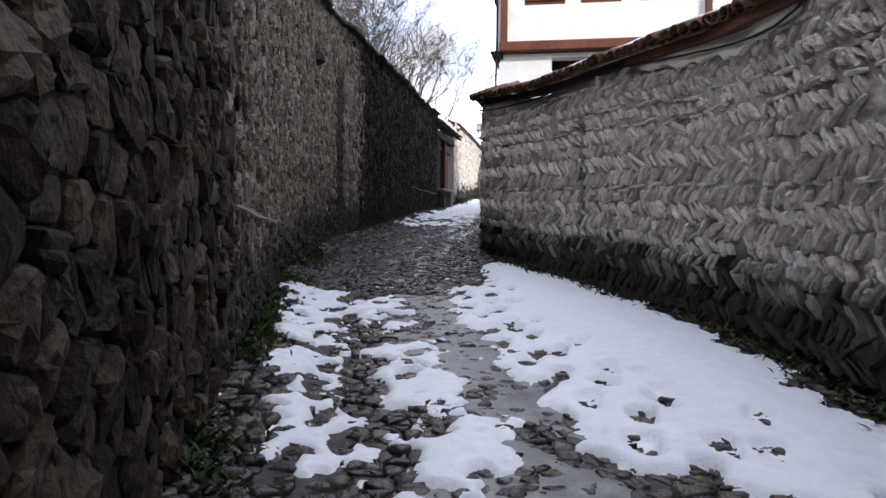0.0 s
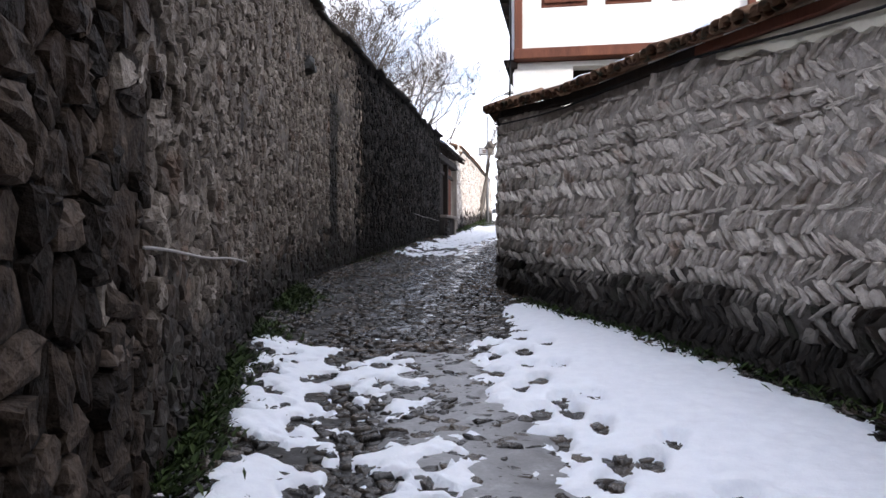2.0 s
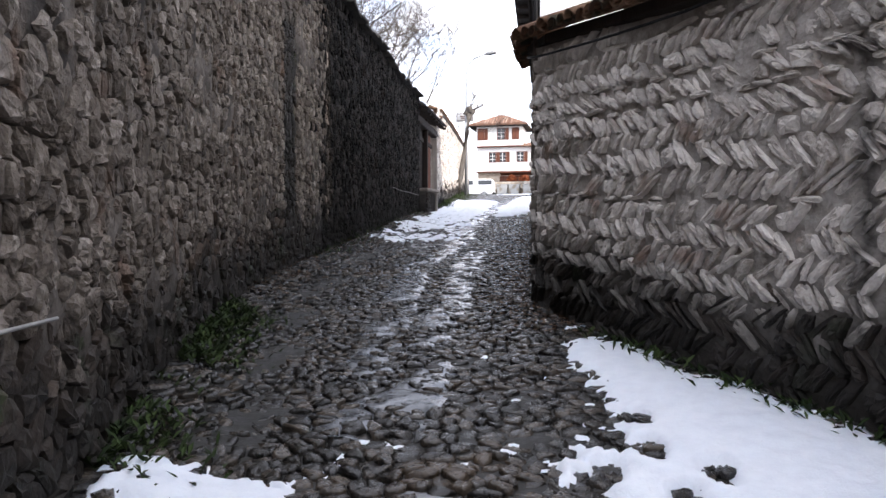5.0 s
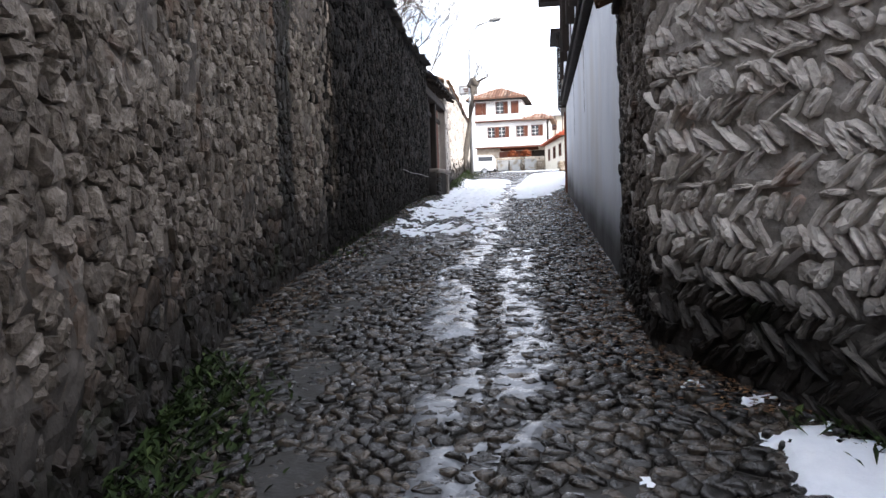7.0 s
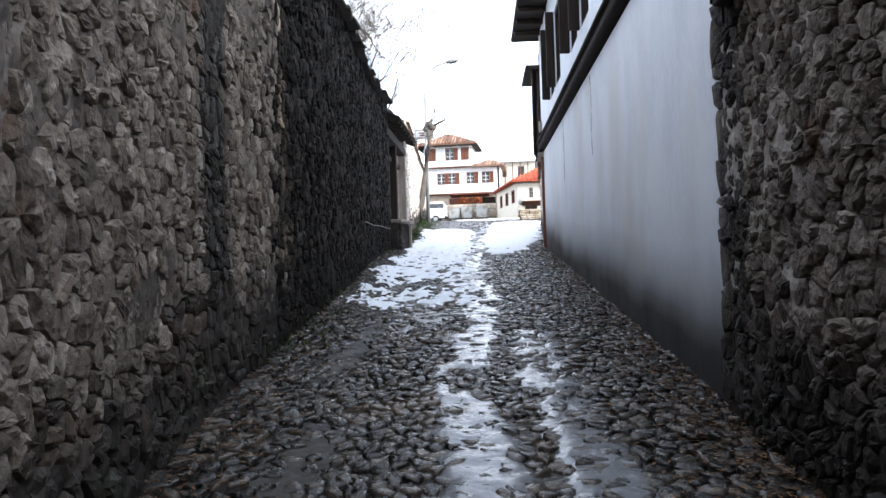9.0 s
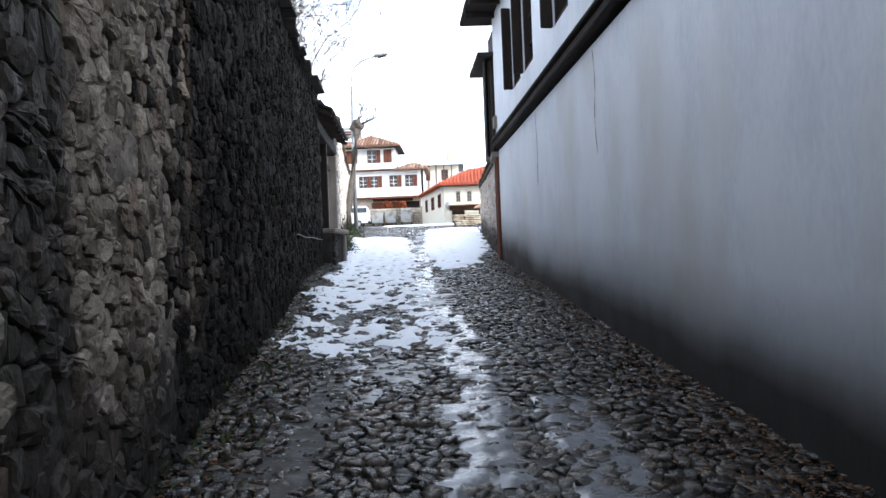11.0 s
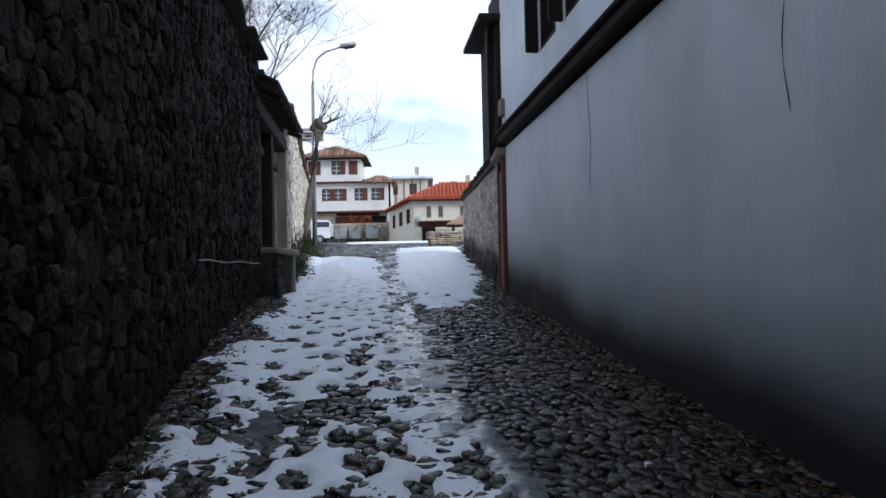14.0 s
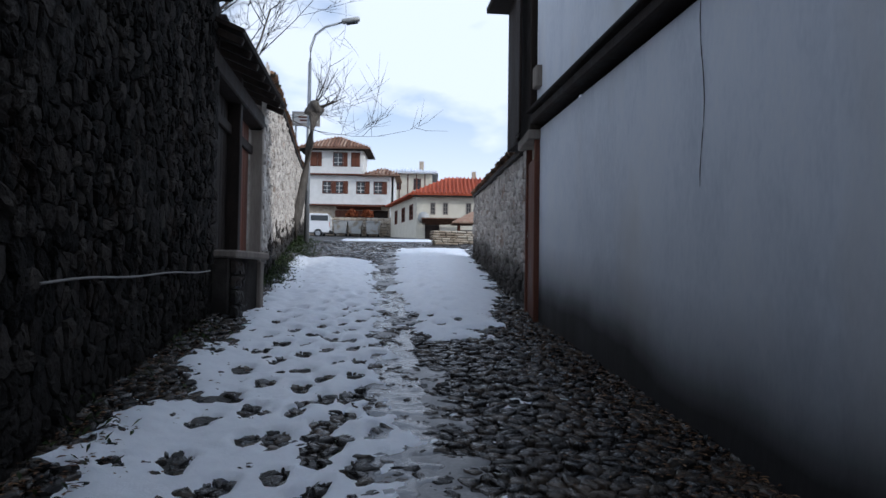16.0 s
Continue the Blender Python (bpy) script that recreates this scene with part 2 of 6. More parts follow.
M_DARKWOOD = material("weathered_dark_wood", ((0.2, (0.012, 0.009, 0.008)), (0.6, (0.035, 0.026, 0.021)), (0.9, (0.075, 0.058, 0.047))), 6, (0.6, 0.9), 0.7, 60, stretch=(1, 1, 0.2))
M_PALEWOOD = material("greyed_pale_wood", ((0.2, (0.14, 0.11, 0.09)), (0.6, (0.30, 0.26, 0.22)), (0.9, (0.42, 0.38, 0.33))), 5, (0.7, 0.9), 0.5, 60, stretch=(1, 1, 0.15))
M_TILE = material("old_clay_tile", ((0.1, (0.035, 0.022, 0.016)), (0.45, (0.14, 0.07, 0.042)), (0.9, (0.30, 0.19, 0.12))), 8, (0.7, 0.95), 0.6, 50,
                  pieces=True, spread=0.25, stain=(0.05, 0.045, 0.03), stain_scale=5, stain_at=(0.5, 0.65))
M_ROOFTILE = material("brown_roof_tile", ((0.1, (0.12, 0.06, 0.04)), (0.5, (0.27, 0.15, 0.10)), (0.9, (0.40, 0.29, 0.22))), 3, (0.7, 0.95), 0.4, 20, pieces=True, spread=0.3)
M_REDTILE = material("red_roof_tile", ((0.1, (0.28, 0.055, 0.025)), (0.5, (0.42, 0.085, 0.04)), (0.9, (0.52, 0.15, 0.08))), 2, (0.6, 0.9), 0.4, 14, pieces=True, spread=0.2)
M_SLATE = material("dark_coping_stone", ((0.2, (0.02, 0.018, 0.016)), (0.6, (0.06, 0.053, 0.046)), (0.9, (0.12, 0.105, 0.09))), 8, (0.7, 0.95), 0.8, 50, pieces=True, spread=0.2)
M_BARK = material("grey_bark", ((0.2, (0.05, 0.042, 0.036)), (0.6, (0.13, 0.115, 0.10)), (0.9, (0.24, 0.215, 0.19))), 14, (0.8, 0.95), 0.8, 60, stretch=(1, 1, 0.3))
M_WEED = material("weed_green", ((0.2, (0.012, 0.02, 0.006)), (0.6, (0.028, 0.048, 0.013)), (0.9, (0.065, 0.09, 0.03))), 6, (0.6, 0.85), 0.0, pieces=True, spread=0.3)
M_LITTER = material("dead_leaf", ((0.2, (0.05, 0.025, 0.012)), (0.6, (0.13, 0.065, 0.03)), (0.9, (0.24, 0.14, 0.07))), 6, (0.5, 0.85), 0.0, pieces=True, spread=0.35)
M_STEEL = material("galvanised_steel", ((0.2, (0.28, 0.29, 0.30)), (0.8, (0.42, 0.43, 0.44))), 9, (0.4, 0.6), 0.1, 50, metal=0.7, spec=0.5)
M_BIN = material("dull_bin_metal", ((0.2, (0.36, 0.36, 0.35)), (0.8, (0.52, 0.52, 0.50))), 4, (0.45, 0.65), 0.2, 30, metal=0.2, stain=(0.3, 0.26, 0.2), stain_scale=2, spec=0.5)
M_VAN = material("white_car_paint", ((0.2, (0.74, 0.74, 0.75)), (0.8, (0.80, 0.80, 0.81))), 1.0, (0.2, 0.3), 0.0, coat=0.5, spec=0.5)
M_RUBBER = material("black_rubber", ((0.2, (0.012, 0.012, 0.012)), (0.8, (0.03, 0.03, 0.03))), 9, (0.7, 0.9), 0.2)
M_BLACK = material("black_cable", ((0.2, (0.012, 0.012, 0.013)), (0.8, (0.03, 0.03, 0.03))), 9, (0.5, 0.7), 0.0)
M_OCHRE = material("ochre_stone", ((0.1, (0.22, 0.17, 0.12)), (0.5, (0.42, 0.35, 0.27)), (0.9, (0.58, 0.52, 0.44))), 4, (0.8, 0.95), 0.5, 20, pieces=True, spread=0.25)
M_RUST = material("rust_orange_shrub", ((0.2, (0.10, 0.025, 0.01)), (0.6, (0.24, 0.065, 0.025)), (0.9, (0.36, 0.12, 0.05))), 6, (0.7, 0.9), 0.0, pieces=True, spread=0.3)
M_SIGN = material("sign_board_grey", ((0.2, (0.30, 0.28, 0.26)), (0.8, (0.45, 0.43, 0.41))), 5, (0.4, 0.6), 0.1)
M_PIPE = material("pale_conduit", ((0.2, (0.20, 0.19, 0.18)), (0.8, (0.40, 0.38, 0.36))), 9, (0.5, 0.8), 0.2)


def glass_material():
    m = bpy.data.materials.new("window_glass")
    m.use_nodes = True
    b = m.node_tree.nodes["Principled BSDF"]
    b.inputs["Base Color"].default_value = (0.03, 0.035, 0.04, 1)
    b.inputs["Roughness"].default_value = 0.06
    return m


M_GLASS = glass_material()


# ---- mesh helpers ----
def world_of(ob):
    m = ob.matrix_basis.copy()
    while ob.parent:
        m = ob.parent.matrix_basis @ ob.matrix_parent_inverse @ m
        ob = ob.parent
    return m


def mesh_ob(name, verts, faces, mat, parent=None, smooth=False):
    me = bpy.data.meshes.new(name)
    me.from_pydata([tuple(v) for v in verts], [], [tuple(f) for f in faces])
    me.materials.append(mat)
    if smooth:
        me.shade_smooth()
    ob = new(name, me)
    if parent:
        ob.parent = parent
        ob.matrix_parent_inverse = world_of(parent).inverted()
    return ob


def part(name, bm, mat, parent, label="", smooth=False):
    bmesh.ops.recalc_face_normals(bm, faces=bm.faces)
    me = bpy.data.meshes.new(name)
    bm.to_mesh(me)
    bm.free()
    me.materials.append(mat)
    if smooth:
        me.shade_smooth()
    ob = new(name, me)
    if parent:
        ob.parent = parent
        ob.matrix_parent_inverse = world_of(parent).inverted()
    return tagged(ob, label)


def thing(name, x, y, z, label, category, group="", kind=""):
    ob = new(name)
    ob.empty_display_size = 0.2
    ob.matrix_basis = Matrix.Translation((x, y, z))
    return tagged(ob, label, category, group, kind)


def bev_box(bm, m, sx, sy, sz, bev=0.012):
    """A box of that size with worn edges, centred at the pose m."""
    r = bmesh.ops.create_cube(bm, size=1.0, matrix=m @ Matrix.Diagonal((sx, sy, sz, 1)))
    if bev:
        es = {e for v in r["verts"] for e in v.link_edges}
        bmesh.ops.bevel(bm, geom=list(es), offset=min(bev, 0.3 * min(sx, sy, sz)), segments=1, affect="EDGES")


def box_part(name, m, sx, sy, sz, mat, parent, label="", bev=0.012):
    bm = bmesh.new()
    bev_box(bm, m, sx, sy, sz, bev)
    return part(name, bm, mat, parent, label)


def tube(points, radii, sides=6):
    """Verts and faces of a tube along points."""
    vs, fs = [], []
    pts = [Vector(p) for p in points]
    for i, p in enumerate(pts):
        d = (pts[min(i + 1, len(pts) - 1)] - pts[max(i - 1, 0)]).normalized()
        a = d.orthogonal().normalized()
        if abs(d.z) < 0.99:
            a = d.cross(Vector((0, 0, 1))).normalized()
        b = d.cross(a)
        for k in range(sides):
            t = 2 * math.pi * k / sides
            vs.append(p + (a * math.cos(t) + b * math.sin(t)) * radii[i])
    for i in range(len(pts) - 1):
        for k in range(sides):
            k2 = (k + 1) % sides
            fs.append((i * sides + k, i * sides + k2, (i + 1) * sides + k2, (i + 1) * sides + k))
    fs.append(tuple(range(sides - 1, -1, -1)))
    fs.append(tuple(range((len(pts) - 1) * sides, len(pts) * sides)))
    return vs, fs


def merge(list_vf):
    V, F = [], []
    for vs, fs in list_vf:
        o = len(V)
        V.extend(vs)
        F.extend(tuple(i + o for i in f) for f in fs)
    return V, F


class Line:
    """A wall's foot in plan: place, direction and the side that faces the lane, by length or by y."""

    def __init__(self, pts, side):
        self.p = np.array(pts, float)
        seg = np.linalg.norm(np.diff(self.p, axis=0), axis=1)
        self.s = np.concatenate([[0], np.cumsum(seg)])
        self.length, self.side = self.s[-1], side

    def xy(self, s):
        return np.array([np.interp(s, self.s, self.p[:, 0]), np.interp(s, self.s, self.p[:, 1])])

    def at(self, s):
        d = self.xy(min(s + 0.25, self.length)) - self.xy(max(s - 0.25, 0))
        d /= np.linalg.norm(d)
        n = np.array([d[1], -d[0]]) * self.side
        return self.xy(s), d, n

    def at_y(self, y):
        return float(np.interp(y, self.p[:, 1], self.s))

    def x_at(self, y):
        return np.interp(y, self.p[:, 1], self.p[:, 0])


def ground_z(y):
    return np.interp(y, [-60, 46, 90, 200], [-5.83, 4.47, 6.95, 9.5])


RNG = np.random.default_rng(7)


def clip_cell(poly, ax, ay, bx, by):
    """Keep the side of a polygon that lies nearer to a than to b."""
    mx, my, nx, ny = (ax + bx) / 2, (ay + by) / 2, bx - ax, by - ay
    d = [(x - mx) * nx + (y - my) * ny for x, y in poly]
    if max(d) <= 0:
        return poly
    out = []
    for i in range(len(poly)):
        p, q, dp, dq = poly[i - 1], poly[i], d[i - 1], d[i]
        if (dp > 0) != (dq > 0):
            t = dp / (dp - dq)
            out.append((p[0] + (q[0] - p[0]) * t, p[1] + (q[1] - p[1]) * t))
        if dq <= 0:
            out.append(q)
    return out


def cells(points, reach):
    """For each point the outline, round the point, of the ground that is nearer to it than to the others."""
    grid = {}
    for k, (x, y) in enumerate(points):
        grid.setdefault((int(x // reach), int(y // reach)), []).append(k)
    outlines = []
    for k, (x, y) in enumerate(points):
        gx, gy = int(x // reach), int(y // reach)
        near = [(points[j][0] - x, points[j][1] - y) for a in (-1, 0, 1) for b in (-1, 0, 1) for j in grid.get((gx + a, gy + b), ()) if j != k]
        near.sort(key=lambda q: q[0] * q[0] + q[1] * q[1])
        h = reach * 0.75
        poly = [(-h, -h), (h, -h), (h, h), (-h, h)]
        for qx, qy in near[:22]:
            poly = clip_cell(poly, 0.0, 0.0, qx, qy)
        outlines.append(poly)
    return outlines


def hewn(poly, depth, gap, rng, roll=0.0):
    """One stone from its outline: knocked-off corners, a foot in the bed, an arris and an uneven face towards +z."""
    p = np.array(poly, float)
    q = np.roll(p, -1, axis=0)
    cutk = rng.uniform(0.12, 0.32, (len(p), 2))
    ring = np.stack([p + (q - p) * cutk[:, :1], q + (p - q) * cutk[:, 1:]], 1).reshape(-1, 2)
    mid = ring.mean(0)
    off = ring - mid
    r = np.linalg.norm(off, axis=1, keepdims=True) + 1e-6
    n = len(ring)
    off = off * np.clip(1 - gap * rng.uniform(0.4, 1.6, (n, 1)) / r, 0.35, 1)
    tilt = rng.uniform(-0.35, 0.35, 2) * depth / max(float(r.mean()), 0.02)
    V = []
    for k, z in ((1.0, -0.5), (1.0, 0.3), (0.93, 0.78), (0.55, 0.98)):
        o = off * k * (rng.uniform(0.93, 1.05, (n, 1)) if z > 0 else 1)
        lift = depth * (z + (rng.uniform(-0.24, 0.24, n) if z > 0.5 else np.zeros(n))) + (o @ tilt if z > 0 else 0)
        V.append(np.column_stack([o + mid, lift]))
    V.append(np.array([[mid[0], mid[1], depth * (1.0 + roll)]]))
    F = []
    for a in range(3):
        for i in range(n):
            j = (i + 1) % n
            F.append((a * n + i, a * n + j, (a + 1) * n + j, (a + 1) * n + i))
    F += [(3 * n + i, 3 * n + (i + 1) % n, 4 * n) for i in range(n)]
    return np.concatenate(V), F


def lay_stones(name, stones, mat, parent, near, singles=300, rest_name="further_stones", smooth=False, gap=0.006):
    """stones: (place, u, v, n, outline, depth). Those for which near(place) holds become parts, the others one joined part."""
    V, F, count, off = [], [], 0, 0
    inv = world_of(parent).inverted()
    for c, u, v, n, poly, d in stones:
        if len(poly) < 3:
            continue
        sv, sf = hewn(poly, d, gap, RNG)
        w = sv[:, :1] * u + sv[:, 1:2] * v + sv[:, 2:] * n
        if count < singles and near(c):
            me = bpy.data.meshes.new(name)
            me.from_pydata(w.tolist(), [], sf)
            me.materials.append(mat)
            if smooth:
                me.shade_smooth()
            ob = new(name, me)
            ob.parent, ob.matrix_parent_inverse = parent, inv
            ob.matrix_basis = Matrix.Translation(tuple(c))
            count += 1
        else:
            V.append(w + c)
            F += [tuple(x + off for x in f) for f in sf]
            off += len(sv)
    if V:
        me = bpy.data.meshes.new(rest_name)
        me.from_pydata(np.concatenate(V).tolist(), [], F)
        me.materials.append(mat)
        if smooth:
            me.shade_smooth()
        ob = new(rest_name, me)
        ob.parent, ob.matrix_parent_inverse = parent, inv
        tagged(ob, kind="stuff")


def thick_wall(name, line, s0, s1, foot, top, thick, mat, label, rough=0.015, lumps=0.0, step=0.2, nz=14):
    """A wall body along a line: front, top, back, ends. foot and top are functions of y; lumps: mortar smeared out over the stones."""
    ns = max(2, int((s1 - s0) / step))
    V, F = [], []
    for i in range(ns + 1):
        s = s0 + (s1 - s0) * i / ns
        p, d, n = line.at(s)
        lo, hi = foot(p[1]), top(p[1])
        for j in range(nz + 1):
            z = lo + (hi - lo) * j / nz
            k = noise.noise(Vector((p[0] * 1.7, p[1] * 1.7, z * 1.7))) * rough
            if lumps:
                a = noise.noise(Vector((p[0] * 1.1, p[1] * 1.1, z * 1.4 + 7))) + 0.5 * noise.noise(Vector((p[0] * 3.7, p[1] * 3.7, z * 3.7)))
                k += lumps * max(-0.3, a) + lumps * 0.45 * noise.noise(Vector((p[0] * 13, p[1] * 13, z * 13)))
            V.append((p[0] + n[0] * k, p[1] + n[1] * k, z))
        V.append((p[0] - n[0] * thick, p[1] - n[1] * thick, hi))
        V.append((p[0] - n[0] * thick, p[1] - n[1] * thick, lo))
    w = nz + 3
    for i in range(ns):
        for j in range(w):
            a, b = i * w + j, i * w + (j + 1) % w
            F.append((a, b, b + w, a + w) if line.side > 0 else (a, a + w, b + w, b))
    F.append(tuple(range(w)))
    F.append(tuple(range(ns * w + w - 1, ns * w - 1, -1)))
    return tagged(mesh_ob(name, V, F, mat), label, "wall", kind="structure")


def holed_wall(a, b, z0, z1, thick, holes):
    """Verts and faces of an upright wall from a to b in plan, lane side to the right of a to b, with rectangular openings (u0, u1, za, zb)."""
    a, b = np.array(a, float), np.array(b, float)
    length = np.linalg.norm(b - a)
    d = (b - a) / length
    n = np.array([d[1], -d[0]])
    us = sorted({0.0, float(length), *[h[0] for h in holes], *[h[1] for h in holes]})
    zs = sorted({z0, z1, *[h[2] for h in holes], *[h[3] for h in holes]})
    solid = lambda i, j: 0 <= i < len(us) - 1 and 0 <= j < len(zs) - 1 and not any(
        h[0] - 1e-6 <= us[i] and us[i + 1] <= h[1] + 1e-6 and h[2] - 1e-6 <= zs[j] and zs[j + 1] <= h[3] + 1e-6 for h in holes)
    V, F = [], []

    def quad(*pts):
        o = len(V)
        for u, k, z in pts:
            p = a + d * u - n * k
            V.append((p[0], p[1], z))
        F.append((o, o + 1, o + 2, o + 3))
    for i in range(len(us) - 1):
        for j in range(len(zs) - 1):
            if not solid(i, j):
                continue
            u0, u1, za, zb, t = us[i], us[i + 1], zs[j], zs[j + 1], thick
            quad((u0, 0, za), (u1, 0, za), (u1, 0, zb), (u0, 0, zb))
            quad((u1, t, za), (u0, t, za), (u0, t, zb), (u1, t, zb))
            if not solid(i - 1, j):
                quad((u0, t, za), (u0, 0, za), (u0, 0, zb), (u0, t, zb))
            if not solid(i + 1, j):
                quad((u1, 0, za), (u1, t, za), (u1, t, zb), (u1, 0, zb))
            if not solid(i, j - 1):
                quad((u0, t, za), (u1, t, za), (u1, 0, za), (u0, 0, za))
            if not solid(i, j + 1):
                quad((u0, 0, zb), (u1, 0, zb), (u1, t, zb), (u0, t, zb))
    return V, F


# ---- plan ----
LEFT = Line([(-0.3, -7), (-0.9, 0), (-1.35, 1.3), (-2.05, 2.74), (-3.07, 4.95), (-3.83, 6.6), (-5.0, 9.2), (-5.5, 10.6), (-6.15, 12.5), (-6.42, 13.6),
             (-6.6, 14.6), (-7.0, 17.6), (-7.4, 21), (-7.9, 24.2), (-8.2, 27.5), (-8.5, 31.4), (-8.65, 32.3), (-10.3, 43.6), (-11.4, 52)], 1)
RIGHT = Line([(1.9, -7), (1.8, 1), (1.5, 3.8), (1.2, 4.9), (0.65, 6.8), (-0.2, 8.35), (-0.95, 9.5), (-2.2, 11.4), (-2.6, 12.0), (-3.0, 12.78), (-3.1, 13.8), (-3.16, 14.85)], -1)
HOUSE = Line([(-3.16, 14.85), (-4.36, 28.1)], -1)
FAR_RIGHT = Line([(-4.36, 28.95), (-4.5, 38.5)], -1)

# ---- ground ----
def build_ground():
    ys = np.concatenate([np.arange(-60, -4, 8.0), np.arange(-4, 54, 0.5), np.arange(54, 200, 8), np.arange(200, 2100, 200)])
    xs = np.concatenate([np.arange(-1400, -40, 160.0), np.arange(-40, -14, 3), np.arange(-14, 6, 0.5), np.arange(6, 40, 3), np.arange(40, 1500, 160)])
    V, F = [], []
    for y in ys:
        for x in xs:
            near = -5 < y < 54
            bank = 0.17 * max(0.0, min(1.0, 1 - (x - float(LEFT.x_at(y))) / 0.7)) if near else 0
            V.append((x, y, float(ground_z(y)) - 0.032 + bank))
    w = len(xs)
    for i in range(len(ys) - 1):
        for j in range(w - 1):
            F.append((i * w + j, i * w + j + 1, (i + 1) * w + j + 1, (i + 1) * w + j))
    return tagged(mesh_ob("ground", V, F, M_EARTH, smooth=True), "wet dark earth and trodden mud of the sloping lane", "ground", kind="structure")


def smooth01(t):
    t = np.clip(t, 0, 1)
    return t * t * (3 - 2 * t)


def value_noise(x, y, seed):
    """Smooth noise in 0..1 on a unit lattice."""
    r = np.random.default_rng(seed).random((64, 64))
    xi, yi = np.floor(x).astype(int), np.floor(y).astype(int)
    fx, fy = smooth01(x - xi), smooth01(y - yi)
    g = lambda a, b: r[a % 64, b % 64]
    return (g(xi, yi) * (1 - fx) + g(xi + 1, yi) * fx) * (1 - fy) + (g(xi, yi + 1) * (1 - fx) + g(xi + 1, yi + 1) * fx) * fy


def fractal(x, y, scale, seed, octaves=4):
    v, a, tot = 0, 1.0, 0
    for k in range(octaves):
        v = v + a * value_noise(x * scale * 2 ** k + 7.3 * k, y * scale * 2 ** k + 3.1 * k, seed + k)
        tot += a
        a *= 0.55
    return v / tot


def blob(x, y, cx, cy, rx, ry, turn):
    """Signed distance, roughly, inside an oval patch: above 0 inside."""
    c, s = math.cos(radians(turn)), math.sin(radians(turn))
    u, v = (x - cx) * c + (y - cy) * s, -(x - cx) * s + (y - cy) * c
    return (1 - np.sqrt((u / rx) ** 2 + (v / ry) ** 2)) * min(rx, ry)


def band(x, y, ys, left, right):
    """Signed distance, roughly, inside a strip whose sides run through the given places."""
    lo, hi = np.interp(y, ys, left), np.interp(y, ys, right)
    return np.minimum(np.minimum(x - lo, hi - x) * 0.85, np.minimum(y - ys[0], ys[-1] - y))


def prints(x, y, track, step, seed, depth=1.0, spread=0.16):
    """Footprints on both sides of a trodden line; returns how deep they are pressed, 0..1."""
    rng = np.random.default_rng(seed)
    out = np.zeros_like(x)
    tr = np.array(track, float)
    seg = np.concatenate([[0], np.cumsum(np.linalg.norm(np.diff(tr, axis=0), axis=1))])
    s, side = 0.0, 1
    while s < seg[-1]:
        px, py = np.interp(s, seg, tr[:, 0]), np.interp(s, seg, tr[:, 1])
        k = min(np.searchsorted(seg, s, "right"), len(tr) - 1)
        d = tr[k] - tr[k - 1]
        turn = math.degrees(math.atan2(d[1], d[0])) - 90 + rng.uniform(-18, 18)
        px += side * spread * rng.uniform(0.3, 1.2)
        m = np.maximum(blob(x, y, px, py, 0.068 * rng.uniform(0.85, 1.2), 0.17 * rng.uniform(0.8, 1.1), turn) / 0.03,
                       blob(x, y, px + 0.01, py + 0.07, 0.078, 0.095, turn) / 0.03)
        out = np.maximum(out, smooth01(m + 0.35) * depth * rng.uniform(0.75, 1.0))
        s += step * rng.uniform(0.75, 1.25)
        side = -side
    return out


def sheet(name, x0, x1, y0, y1, res, height, mat, label, category):
    """A heightfield over the cobbles; what lies under them is left out."""
    xs, ys = np.arange(x0, x1, res), np.arange(y0, y1, res)
    X, Y = np.meshgrid(xs, ys)
    H = height(X, Y)
    H = np.where((X < LEFT.x_at(Y) - 0.1) | ((Y < 14.8) & (X > RIGHT.x_at(Y) + 0.1)), -1.0, H)
    keep = H > -0.02
    cell = keep[:-1, :-1] | keep[1:, :-1] | keep[:-1, 1:] | keep[1:, 1:]
    bank = 0.17 * np.clip(1 - (X - LEFT.x_at(Y)) / 0.7, 0, 1)
    Z = ground_z(Y) + H + bank
    keep &= X > LEFT.x_at(Y) - 0.05
    used = np.zeros_like(keep)
    for a in (slice(None, -1), slice(1, None)):
        for b in (slice(None, -1), slice(1, None)):
            used[a, b] |= cell
    idx = -np.ones(X.shape, int)
    idx[used] = np.arange(used.sum())
    V = np.stack([X[used], Y[used], Z[used]], 1)
    i, j = np.nonzero(cell)
    F = np.stack([idx[i, j], idx[i, j + 1], idx[i + 1, j + 1], idx[i + 1, j]], 1)
    me = bpy.data.meshes.new(name)
    me.from_pydata(V.tolist(), [], F.tolist())
    me.materials.append(mat)
    me.shade_smooth()
    return tagged(new(name, me), label, category, kind="stuff")


